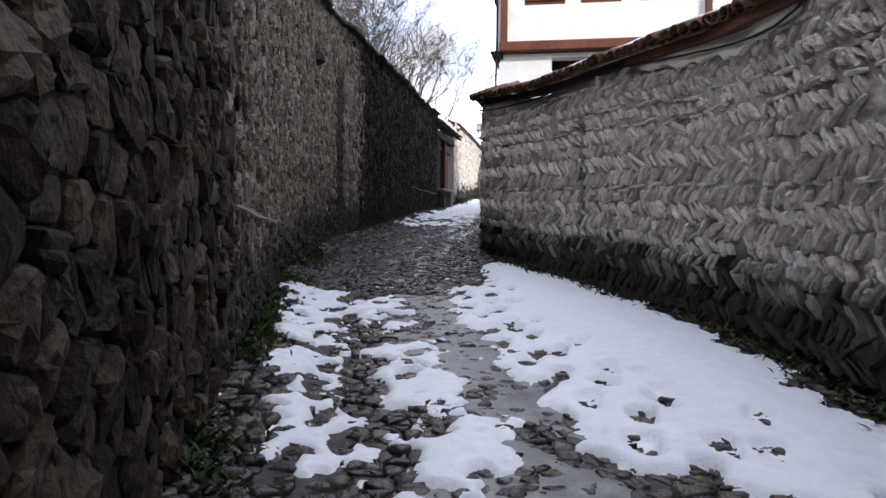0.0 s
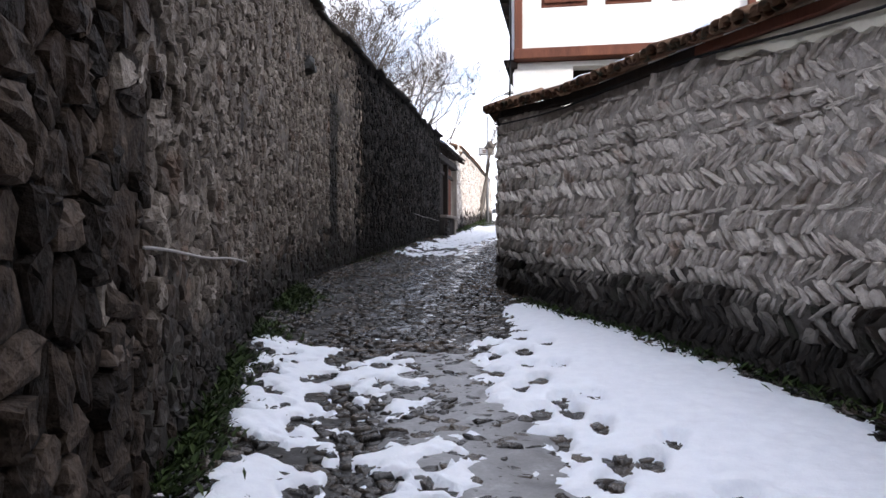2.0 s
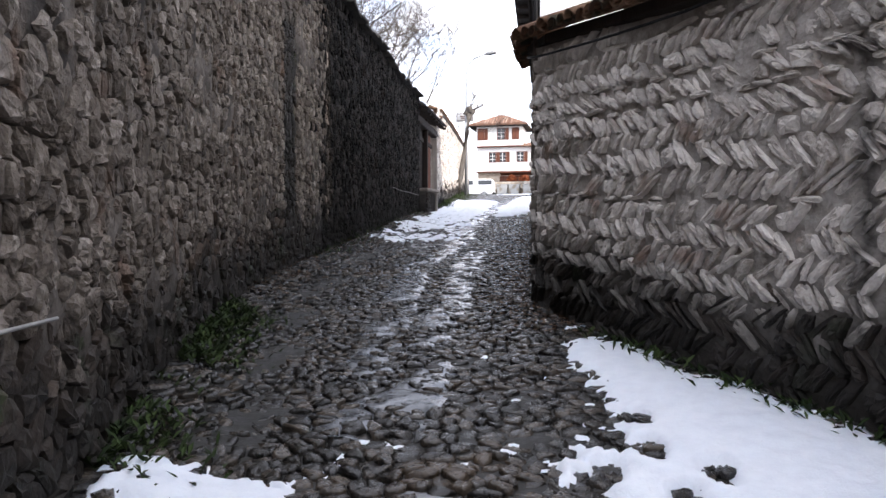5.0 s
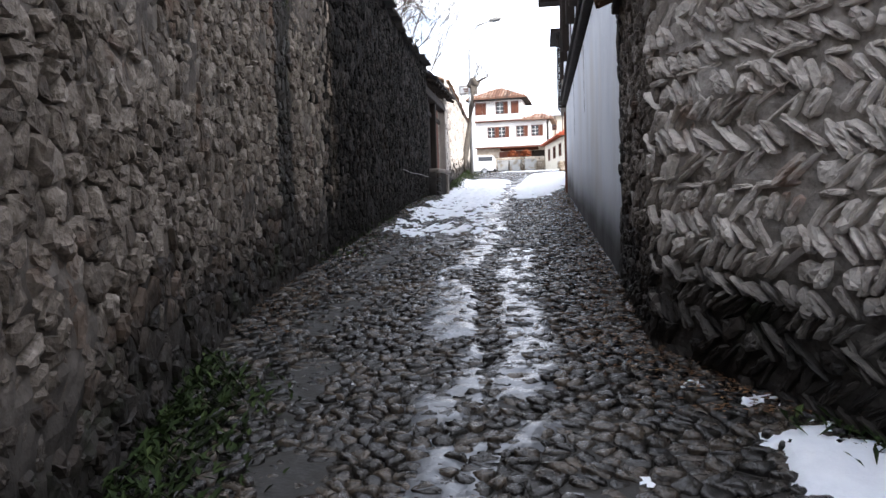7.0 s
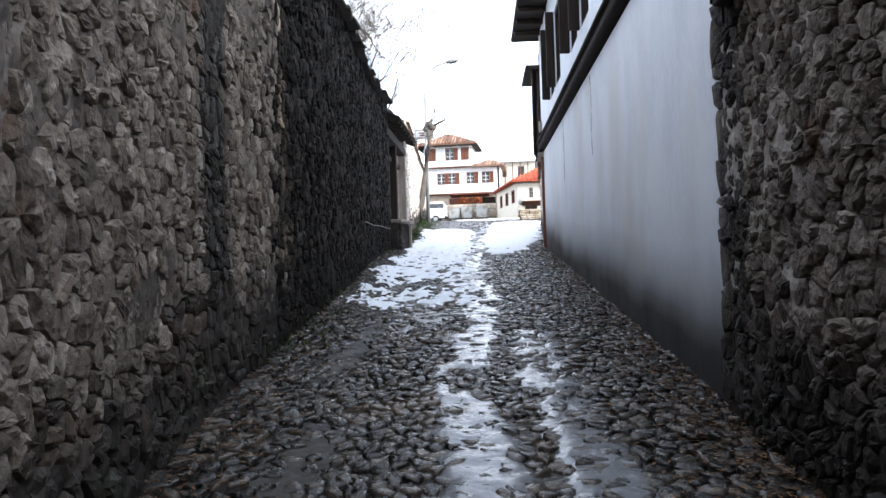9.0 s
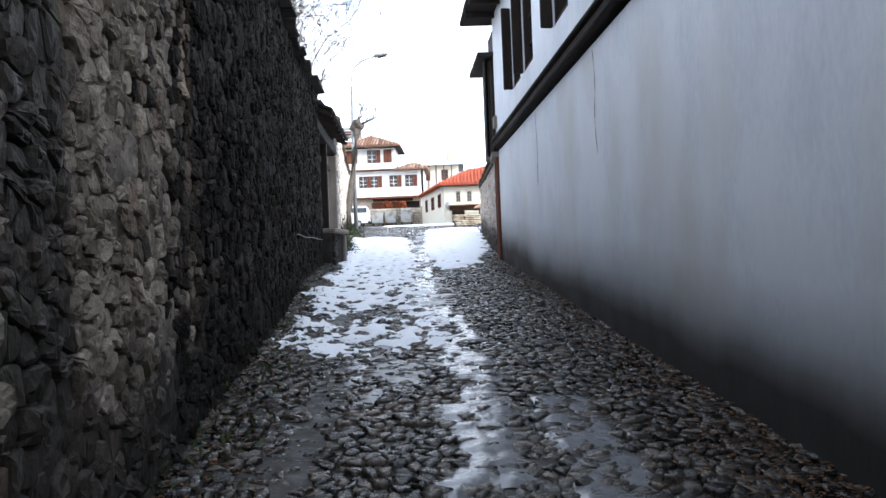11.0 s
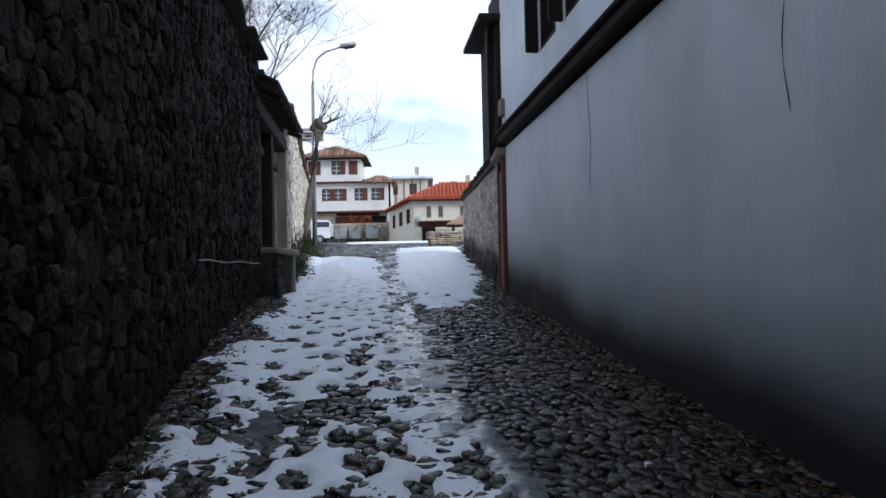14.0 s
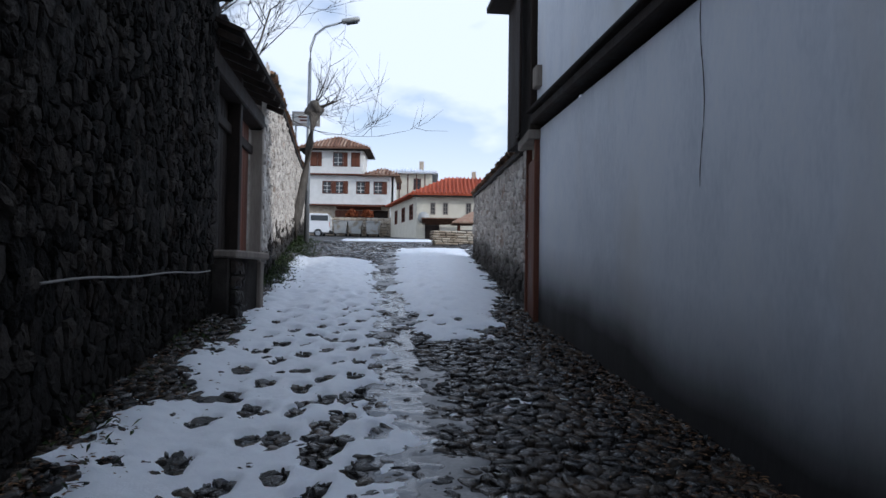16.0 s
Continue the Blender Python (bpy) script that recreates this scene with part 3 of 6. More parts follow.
def snow_near(x, y):
    wx = x + (fractal(x, y, 2.0, 11) - 0.5) * 0.5
    wy = y + (fractal(x, y, 2.0, 31) - 0.5) * 0.5
    m = band(wx, wy, [-2, 3.1, 3.8, 4.5, 5.6, 7.6, 8.3], [-1.0, -1.75, -2.12, -2.45, -3.0, -4.05, -4.4], [-0.6, -1.4, -1.62, -2.05, -2.6, -3.4, -3.7])
    for cx, cy, rx, ry, turn in ((-2.85, 7.25, 0.28, 0.75, 24), (-1.85, 5.3, 0.30, 0.85, 22), (-1.05, 3.75, 0.24, 0.75, 20), (-0.7, 2.3, 0.3, 0.8, 15)):
        m = np.maximum(m, blob(wx, wy, cx, cy, rx, ry, turn))
    r = band(wx, wy, [-2, 3.3, 3.8, 4.0, 4.6, 5.3, 6.5, 7.8, 9.4, 11.2, 12.0], [0.9, 0.75, 0.1, -0.28, -0.74, -0.98, -1.53, -2.1, -2.3, -2.5, -2.7],
             [1.45, 1.25, 1.17, 1.12, 1.0, 0.84, 0.47, -0.05, -0.85, -2.1, -2.6])
    m = np.maximum(m, r)
    m = m + 0.06 + (fractal(x, y, 6.0, 71) - 0.5) * 0.34 + (fractal(x, y, 22.0, 73, 3) - 0.5) * 0.12
    h = -0.03 + 0.05 * smooth01(m / 0.16 + 0.3) + 0.03 * smooth01(m / 0.8)
    h = h + (fractal(x, y, 5.0, 51) - 0.5) * 0.03 + (fractal(x, y, 24.0, 53, 3) - 0.5) * 0.018
    p = np.maximum(prints(x, y, [(-1.55, 2.6), (-1.95, 4.2), (-2.75, 6.0), (-3.6, 8.3)], 0.30, 3), prints(x, y, [(-1.1, 2.4), (-1.75, 4.6), (-2.3, 6.2), (-3.1, 8.2)], 0.33, 4))
    p = np.maximum(p, prints(x, y, [(0.3, 3.4), (-0.35, 5.0), (-0.75, 5.9), (-1.6, 7.6), (-2.2, 9.6)], 0.42, 5))
    p = np.maximum(p, prints(x, y, [(0.75, 3.6), (0.0, 5.1), (-0.6, 5.6)], 0.5, 6, 0.8))
    p = np.maximum(p, prints(x, y, [(-2.0, 3.2), (-2.6, 4.7), (-3.4, 6.6), (-4.2, 8.1)], 0.9, 8, 0.6))
    p = np.maximum(p, 0.8 * prints(x, y, [(-0.15, 3.6), (-0.8, 5.2), (-1.2, 6.2), (-1.9, 7.8), (-2.4, 9.6)], 0.3, 10))
    h = h - 0.06 * smooth01((fractal(x, y, 4.5, 81) - 0.57) / 0.07) * smooth01((np.interp(y, [2, 5, 8], [0.1, -0.95, -2.2]) - x) / 0.4)
    return h - 0.085 * p


def snow_far(x, y):
    wx = x + (fractal(x, y, 1.3, 12) - 0.5) * 0.55
    wy = y + (fractal(x, y, 1.6, 32) - 0.5) * 0.9
    a = band(wx, wy, [19.6, 21.2, 23, 26.3, 30.3, 33.6, 37.6], [-6.95, -7.12, -7.28, -7.65, -8.0, -8.4, -9.0], [-5.6, -5.25, -5.85, -6.2, -6.6, -6.95, -7.35])
    b = band(wx, wy, [27.2, 29.5, 32, 38, 42], [-5.5, -6.0, -6.2, -6.45, -6.6], [-5.1, -4.75, -4.6, -4.6, -4.6])
    m = np.maximum(a, b)
    thin = smooth01((27 - y) / 6)
    m = m + 0.08 + (fractal(x, y, 6.0, 72) - 0.5) * 0.3 + 0.03 + (fractal(x, y, 20.0, 74, 3) - 0.5) * 0.14
    h = -0.03 + 0.055 * smooth01(m / 0.2 + 0.2) + 0.07 * smooth01(m / 0.8) * smooth01((y - 26) / 6)
    h = h - thin * 0.034 * smooth01((fractal(x, y, 2.4, 77) - 0.44) / 0.16) + (fractal(x, y, 5.0, 52) - 0.5) * 0.035 + (fractal(x, y, 20.0, 54, 3) - 0.5) * 0.02
    p = np.maximum(prints(x, y, [(-6.2, 19.6), (-6.5, 24), (-6.9, 28), (-7.2, 31)], 0.27, 13), prints(x, y, [(-5.8, 19.8), (-6.1, 23), (-6.35, 27), (-6.8, 31)], 0.3, 14))
    p = np.maximum(p, prints(x, y, [(-6.75, 20), (-7.0, 24), (-7.5, 29)], 0.36, 15))
    p = np.maximum(p, 0.6 * prints(x, y, [(-7.3, 30), (-8.0, 36)], 0.5, 16))
    h = h - 0.032 * smooth01((fractal(x, y, 3.5, 82) - 0.54) / 0.08) * smooth01((31 - y) / 6)
    p = np.maximum(p, 0.7 * prints(x, y, [(-5.4, 27.6), (-5.7, 31), (-5.9, 36), (-6.0, 41)], 0.36, 19))
    return h - 0.085 * p * (1 - 0.5 * smooth01((y - 28) / 5))


def slush_near(x, y):
    n = fractal(x, y, 1.5, 91)
    m = band(x, y, [-2, 2.5, 4.3, 5.4, 6.6, 8.6], [-1.6, -1.35, -1.65, -2.2, -2.8, -3.4], [0.9, 0.35, -0.35, -0.85, -1.4, -2.3])
    return -0.036 + 0.029 * smooth01(m / 0.3) * smooth01((n - 0.27) / 0.2) + (fractal(x, y, 7, 95) - 0.5) * 0.034


def slush_far(x, y):
    n = fractal(x, y, 1.8, 92)
    m = band(x, y, [17, 20, 24, 28, 34, 42], [-6.3, -6.7, -6.3, -6.7, -7.2, -7.4], [-5.4, -5.0, -5.0, -5.4, -5.9, -6.3])
    return -0.04 + 0.029 * smooth01(m / 0.5) * smooth01((n - 0.44) / 0.16) + (fractal(x, y, 6, 96) - 0.5) * 0.016


def ice_film(x, y):
    n = fractal(x, y * 0.6, 2.2, 93)
    c1 = np.interp(y, [9, 13, 16, 20, 23, 25, 29.5, 34], [-3.6, -4.54, -5.1, -5.2, -5.75, -5.95, -6.25, -6.6])
    c2 = np.interp(y, [9, 11.3, 13, 16, 18], [-3.3, -3.77, -3.89, -4.4, -4.5])
    m = np.maximum(0.36 - np.abs(x - c1), np.minimum(0.34 - np.abs(x - c2), 18 - y))
    m = np.maximum(m, blob(x, y, -6.2, 18.9, 0.3, 1.2, 8))
    return -0.04 + 0.030 * smooth01(m / 0.22) * smooth01((n - 0.3) / 0.18) + (fractal(x, y, 9, 97) - 0.5) * 0.036


def cobbles():
    """Narrow stones laid on edge across the lane, a row every few centimetres up the slope, wedged against each other."""
    rng = np.random.default_rng(21)
    pts = []
    y = 1.2
    while y < 46:
        far = 1 if y < 30 else 1.6
        pitch = rng.uniform(0.042, 0.075) * far
        xl, xr = float(LEFT.x_at(y)), float(RIGHT.x_at(y)) if y < 14.85 else float(HOUSE.x_at(y)) if y < 28.1 else -4.45
        if y < 4:
            xl, xr = max(xl, -2.6), min(xr, 1.4)
        x = xl + 0.03
        while x < xr:
            w = rng.uniform(0.09, 0.25) * far
            c = x + w / 2
            pts.append((c, y + 0.10 * math.sin(c * 2.1 + y * 0.6) + rng.uniform(-0.014, 0.014) * far))
            x += w
        y += pitch
    out = []
    for (c, yy), poly in zip(pts, cells(pts, 0.28)):
        xl, xr = float(LEFT.x_at(yy)), float(RIGHT.x_at(yy)) if yy < 14.85 else float(HOUSE.x_at(yy)) if yy < 28.1 else -4.45
        t = (c - xl) / (xr - xl)
        bank = 0.17 * max(0.0, 1 - (c - xl) / 0.7) + 0.04 * max(0.0, 1 - (xr - c) / 0.5)
        z = float(ground_z(yy)) - 0.03 + bank + rng.uniform(-0.014, 0.008) - 0.012 * math.exp(-((t - 0.55) / 0.12) ** 2)
        b1, b2 = rng.uniform(-0.09, 0.09), rng.uniform(-0.12, 0.12)
        u, v = np.array([1.0, 0.0, b1]), np.array([0.0, 1.0, 0.0972 + b2])
        n = np.cross(u, v)
        out.append((np.array([c, yy, z]), u, v, n / np.linalg.norm(n), poly, rng.uniform(0.016, 0.034)))
    return out


# ---- walls ----
def left_top(y):
    return float(np.interp(y, [-7, 10, 12.7, 16, 22, 28, 31.9, 32.0, 41, 52], [5.7, 5.85, 6.0, 6.15, 6.3, 6.38, 6.4, 6.7, 7.2, 7.5]))


def right_top(y):
    return float(np.interp(y, [-7, 5.7, 5.9, 7.4, 8.8, 10.5, 12.6, 13.4, 15], [3.7, 3.6, 3.16, 3.28, 3.42, 3.5, 3.82, 4.0, 4.05]))


def foot(y):
    return float(ground_z(y)) - 0.3


def rubble(line, s0, s1, top, rng, big, depth):
    """Field stones wedged together in wandering courses over a wall's face; returns dry ones and damp ones."""
    pts = []
    size = big(float(line.xy((s0 + s1) / 2)[1]))
    for i in range(int(88 / size)):
        s = s0
        while s < s1:
            y = float(line.xy(s)[1])
            k = big(y)
            w = rng.uniform(0.06, 0.19) * k * (1.6 if rng.random() < 0.12 else 1)
            z = float(ground_z(y)) * 0.55 + float(ground_z(8.0)) * 0.45 - 0.9 + i * 0.096 * size + 0.06 * math.sin(s * 1.3 + i * 0.4) + rng.uniform(-0.045, 0.045) * k
            y = float(line.xy(min(s + w / 2, s1))[1])
            if float(ground_z(y)) < z < top(y) - 0.04 and rng.random() > 0.07:
                pts.append((s + w / 2, z))
            s += w
    dry, damp = [], []
    for (s, z), poly in zip(pts, cells(pts, 0.3 * size)):
        p, d, n = line.at(min(s, s1))
        u3, v3, n3 = np.array([d[0], d[1], 0.0]), np.array([0.0, 0.0, 1.0]), np.array([n[0], n[1], rng.uniform(-0.1, 0.1)])
        lo = float(ground_z(p[1]))
        st = (np.array([p[0], p[1], z]), u3, v3, n3, poly, depth(p[1]) * rng.uniform(0.35, 1.35))
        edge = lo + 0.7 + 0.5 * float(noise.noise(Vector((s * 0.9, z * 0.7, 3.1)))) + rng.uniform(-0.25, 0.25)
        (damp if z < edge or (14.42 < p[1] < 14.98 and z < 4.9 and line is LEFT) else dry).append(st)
    return dry, damp


def herringbone(line, s0, s1, top, rng):
    """Slabs on edge, leaning one way in one course and the other way in the next, with thin level courses between some."""
    dry, damp = [], []
    i, zrel = 0, -0.2
    while zrel < 4.2:
        course = rng.uniform(0.125, 0.175)
        flat = rng.random() < 0.14
        if flat:
            course = 0.055
        lean = (1 if i % 2 else -1) * rng.uniform(0.72, 0.92)
        s = s0 + rng.uniform(0, 0.1)
        while s < s1:
            p, d, n = line.at(s)
            step = rng.uniform(0.04, 0.1)
            a = math.pi / 2 + lean * (rng.uniform(0.6, 1.25) + 0.35 * float(noise.noise(Vector((s * 1.1, zrel * 2.0, 5.5)))))
            length = course / abs(math.sin(a)) * rng.uniform(0.95, 1.25)
            th = step * abs(math.sin(a)) * rng.uniform(0.85, 1.2)
            if rng.random() < 0.05:
                a, length, th, step = rng.uniform(-0.3, 0.3), rng.uniform(0.12, 0.2), course * 0.8, 0.16
            if flat:
                a, length, th, step = rng.uniform(-0.06, 0.06), rng.uniform(0.14, 0.34), 0.045, rng.uniform(0.2, 0.36)
            z = 0.35 + float(ground_z(p[1])) * 0.75 + zrel + course / 2 + rng.uniform(-0.03, 0.03) + 0.05 * float(noise.noise(Vector((s * 0.8, zrel * 1.3, 2.2)))) - 0.25
            lo, hi = float(ground_z(p[1])), top(p[1])
            if lo < z < hi - 0.06 and rng.random() > 0.1:
                u3 = np.array([d[0] * math.cos(a), d[1] * math.cos(a), math.sin(a)])
                v3 = np.array([-d[0] * math.sin(a), -d[1] * math.sin(a), math.cos(a)])
                n3 = np.array([n[0], n[1], rng.uniform(-0.12, 0.12)])
                hl, ht = length / 2, th / 2
                e = rng.uniform(-0.3, 0.3, 6)
                poly = [(-hl, -ht * (0.6 + e[0])), (-hl * e[1], -ht * (1 + e[1] * 0.4)), (hl * (0.9 + e[2] * 0.3), -ht * (0.8 + e[3])), (hl, ht * (0.7 + e[4])), (hl * e[5], ht * (1.05 + e[3] * 0.3)), (-hl * (0.92 + e[4] * 0.25), ht * (0.8 + e[5]))]
                st = (np.array([p[0], p[1], z]), u3, v3, n3, poly, rng.uniform(0.018, 0.058))
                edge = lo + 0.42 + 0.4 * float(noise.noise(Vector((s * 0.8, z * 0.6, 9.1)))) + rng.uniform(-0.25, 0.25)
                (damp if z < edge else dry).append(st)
            s += step
        zrel += course
        i += 1
    return dry, damp


def build_walls():
    rng = np.random.default_rng(5)
    gate0, gate1 = LEFT.at_y(27.6), LEFT.at_y(31.3)
    big = lambda y: float(np.interp(y, [0, 4, 8, 14, 30], [1.6, 1.45, 1.0, 1.0, 1.2]))
    deep = lambda y: float(np.interp(y, [0, 5, 13, 15, 60], [0.055, 0.045, 0.036, 0.032, 0.03]))
    thick_wall("wall_left_back", LEFT, 0, 2.0, foot, left_top, 0.6, M_MORTAR_L, "tall rubble garden wall of dark field stones")
    y_dark, y_upper = LEFT.at_y(4.2), LEFT.at_y(16.4)
    # dark brown stones in blackish mortar up to y 4.2
    wn_ = thick_wall("wall_left_near", LEFT, 2.0, y_dark, foot, left_top, 0.6, M_BLACKISH_MORTAR, "tall wall of large dark brown field stones", 0.015, 0.022, 0.05, 90)
    wl_ = thick_wall("wall_left", LEFT, y_dark, y_upper, foot, left_top, 0.6, M_MORTAR_L, "tall old rubble stone wall in brown earth mortar, damp and painted shade at the foot", 0.015, 0.05, 0.05, 90)
    # stones and mortar near black from y 16.4 up to the gate
    ws_ = thick_wall("wall_left_upper", LEFT, y_upper, gate0, foot, left_top, 0.6, M_BLACKISH_MORTAR, "tall blackish rubble wall smeared with dark mortar", 0.015, 0.03, 0.05, 90)
    wf_ = thick_wall("wall_left_far", LEFT, gate1, LEFT.length, foot, left_top, 0.5, M_MORTAR_R, "pale rubble stone wall beyond the timber gate")
    wr_ = thick_wall("wall_right", RIGHT, 0, RIGHT.length, foot, right_top, 0.5, M_MORTAR_R, "curving garden wall of herringbone slabs in grey mortar", 0.015, 0.036, 0.045, 90)
    wg_ = thick_wall("wall_right_far", FAR_RIGHT, 0, FAR_RIGHT.length, foot, lambda y: 5.0 + 0.035 * (y - 29), 0.45, M_MORTAR_R, "stone yard wall with a tiled top beside the house")
    dry, damp = rubble(LEFT, LEFT.at_y(0.6), y_dark, left_top, rng, big, deep)
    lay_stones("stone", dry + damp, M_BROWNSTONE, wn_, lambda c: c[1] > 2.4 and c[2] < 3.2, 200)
    dry, damp = rubble(LEFT, y_dark, gate0, left_top, rng, big, deep)
    blackish = lambda c: c[1] + 0.5 * noise.noise(Vector((c[1], c[2] * 1.3, 1.0))) + rng.uniform(-0.5, 0.5) > 16.4
    black = [st for st in dry if blackish(st[0])] + [st for st in damp if st[0][1] > 16.4]
    dry, damp = dry, [st for st in damp if st[0][1] <= 16.4]
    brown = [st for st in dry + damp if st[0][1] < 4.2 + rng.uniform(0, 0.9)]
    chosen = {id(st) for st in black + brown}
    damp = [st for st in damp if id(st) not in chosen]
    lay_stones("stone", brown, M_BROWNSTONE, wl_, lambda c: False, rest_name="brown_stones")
    dry = [st for st in dry if id(st) not in chosen]
    lay_stones("stone", black, M_BLACKISH, ws_, lambda c: 17 < c[1] < 24 and c[2] < 4.5, 250)
    near_l = lambda c: 4.6 < c[1] < 8.5 and 1.2 < c[2] < 3.1
    lay_stones("stone", dry, M_RUBBLE, wl_, near_l)
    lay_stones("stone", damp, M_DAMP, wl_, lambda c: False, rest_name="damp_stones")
    dry, damp = rubble(LEFT, gate1 + 0.1, LEFT.length, left_top, rng, lambda y: 1.35, lambda y: 0.05)
    lay_stones("stone", dry, M_SLAB, wf_, lambda c: c[1] < 36, 150)
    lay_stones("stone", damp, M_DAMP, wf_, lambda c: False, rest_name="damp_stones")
    dry, damp = rubble(RIGHT, RIGHT.at_y(12.86), RIGHT.length, right_top, rng, lambda y: 0.9, lambda y: 0.035)
    lay_stones("stone", dry, M_RUBBLE, wr_, lambda c: c[2] > 2.2, 100, rest_name="corner_stones")
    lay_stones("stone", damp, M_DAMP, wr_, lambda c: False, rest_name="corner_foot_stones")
    dry, damp = herringbone(RIGHT, RIGHT.at_y(2.0), RIGHT.at_y(12.82), right_top, rng)
    near_r = lambda c: 8.0 < c[1] < 11.2 and 1.5 < c[2] < 2.9
    lay_stones("slab", dry, M_SLAB, wr_, near_r, rest_name="further_slabs")
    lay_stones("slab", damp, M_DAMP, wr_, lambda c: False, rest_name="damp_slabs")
    dry, damp = rubble(FAR_RIGHT, 0.1, FAR_RIGHT.length, lambda y: 5.0 + 0.035 * (y - 29), rng, lambda y: 1.3, lambda y: 0.05)
    lay_stones("stone", dry + damp, M_SLAB, wg_, lambda c: c[1] < 34, 120)


def coping_slabs(name, line, s0, s1, top, over, thick, mat, label):
    """Flat cap stones along a wall's top, each set a little askew."""
    rng = np.random.default_rng(len(name))
    owner = thing(name, *line.xy(s0), top(line.xy(s0)[1]), label, "wall coping", kind="structure")
    s = s0
    while s < s1:
        w = rng.uniform(0.25, 0.6)
        p, d, n = line.at(min(s + w / 2, s1))
        a = math.degrees(math.atan2(d[1], d[0]))
        o = rng.uniform(-0.05, 0.05)
        c = p - n * (0.25 - over + o)
        m = pose(c[0], c[1], top(p[1]) + thick / 2 + 0.004 + rng.uniform(0, 0.02), rng.uniform(-3, 3), rng.uniform(-3, 3), a + rng.uniform(-5, 5))
        box_part("cap_stone", m, w * 0.98, 0.62, thick * rng.uniform(0.7, 1.2), mat, owner, bev=0.02)
        s += w
    return owner


def strip_on_top(name, line, s0, s1, zf, inner, outer, height, mat, label, category, wob=0.04):
    """Snow lying along a wall's or roof's top: a soft cushion with an uneven edge."""
    V, F = [], []
    ns = int((s1 - s0) / 0.12)
    prof = ((0, 0), (0.04, 0.7), (0.3, 1.0), (0.7, 1.0), (0.96, 0.7), (1, 0))
    for i in range(ns + 1):
        s = s0 + (s1 - s0) * i / ns
        p, d, n = line.at(s)
        e = wob * noise.noise(Vector((s * 2.3, 1.7, 0)))
        hh = height * (0.7 + 0.6 * (noise.noise(Vector((s * 0.9, 5.0, 0))) + 0.5)) * smooth01(min(i, ns - i) / 4 + 0.1)
        for k, h in prof:
            r = -inner + (inner + outer + e) * k
            V.append((p[0] + n[0] * r, p[1] + n[1] * r, zf(p[1]) + float(hh) * h))
    w = len(prof)
    for i in range(ns):
        for j in range(w - 1):
            a = i * w + j
            F.append((a, a + w, a + w + 1, a + 1))
    return tagged(mesh_ob(name, V, F, mat, smooth=True), label, category)


def barrel_tile(length, r0, r1, thick):
    """A tapered half-round clay tile lying along +x, hollow side down."""
    V, F = [], []
    k = 7
    for x, r in ((0, r0), (length, r1)):
        for rr in (r, r - thick):
            for i in range(k):
                a = math.pi * i / (k - 1)
                V.append((x, rr * math.cos(a), rr * math.sin(a) * 0.8))
    o, i_, o2, i2 = 0, k, 2 * k, 3 * k
    for i in range(k - 1):
        F += [(o + i, o + i + 1, o2 + i + 1, o2 + i), (i_ + i + 1, i_ + i, i2 + i, i2 + i + 1), (o + i + 1, o + i, i_ + i, i_ + i + 1), (o2 + i, o2 + i + 1, i2 + i + 1, i2 + i)]
    F += [(o, o2, i2, i_), (o + k - 1, i_ + k - 1, i2 + k - 1, o2 + k - 1)]
    me = bpy.data.meshes.new("tile")
    me.from_pydata(V, [], F)
    me.materials.append(M_TILE)
    me.shade_smooth()
    return me


def tiled_top(name, line, s0, s1, top, label, board_mat, tip=0.24):
    """Clay tiles along a wall's top on a timber board, tips over the lane."""
    rng = np.random.default_rng(len(label))
    owner = thing(name, *line.xy(s0), top(line.xy(s0)[1]), label, "tile coping", kind="structure")
    inv = world_of(owner).inverted()
    cover, n_t = barrel_tile(0.5, 0.095, 0.08, 0.018), int((s1 - s0) / 0.15)
    for i in range(n_t + 1):
        s = s0 + (s1 - s0) * i / n_t
        p, d, n = line.at(s)
        for hollow in (0, 1):
            q = p + d * 0.075 * hollow + n * (tip + rng.uniform(-0.03, 0.03) - 0.03 * hollow)
            ob = new("tile", cover)
            ob.parent, ob.matrix_parent_inverse = owner, inv
            a = math.degrees(math.atan2(-n[1], -n[0]))
            ob.matrix_basis = pose(q[0], q[1], top(p[1]) + 0.10 + (0.05 if hollow else 0) + rng.uniform(-0.012, 0.012), 180 if hollow else rng.uniform(-5, 5), -20 + rng.uniform(-3, 3), a + rng.uniform(-4, 4))
    s = s0
    while s < s1 - 0.3:
        w = min(rng.uniform(1.2, 1.9), s1 - s)
        a, b = line.xy(s), line.xy(s + w)
        _, _, n = line.at(s + w / 2)
        c = (a + b) / 2 + n * 0.02
        h = (top(a[1]) + top(b[1])) / 2
        tilt = -math.degrees(math.atan2(top(b[1]) - top(a[1]), w))
        box_part("board", pose(c[0], c[1], h + 0.045, 0, tilt, math.degrees(math.atan2(b[1] - a[1], b[0] - a[0]))), np.linalg.norm(b - a) * 1.01, 0.16, 0.09, board_mat if c[1] < 9.2 else M_DARKWOOD, owner, bev=0.01)
        s += w
    return owner


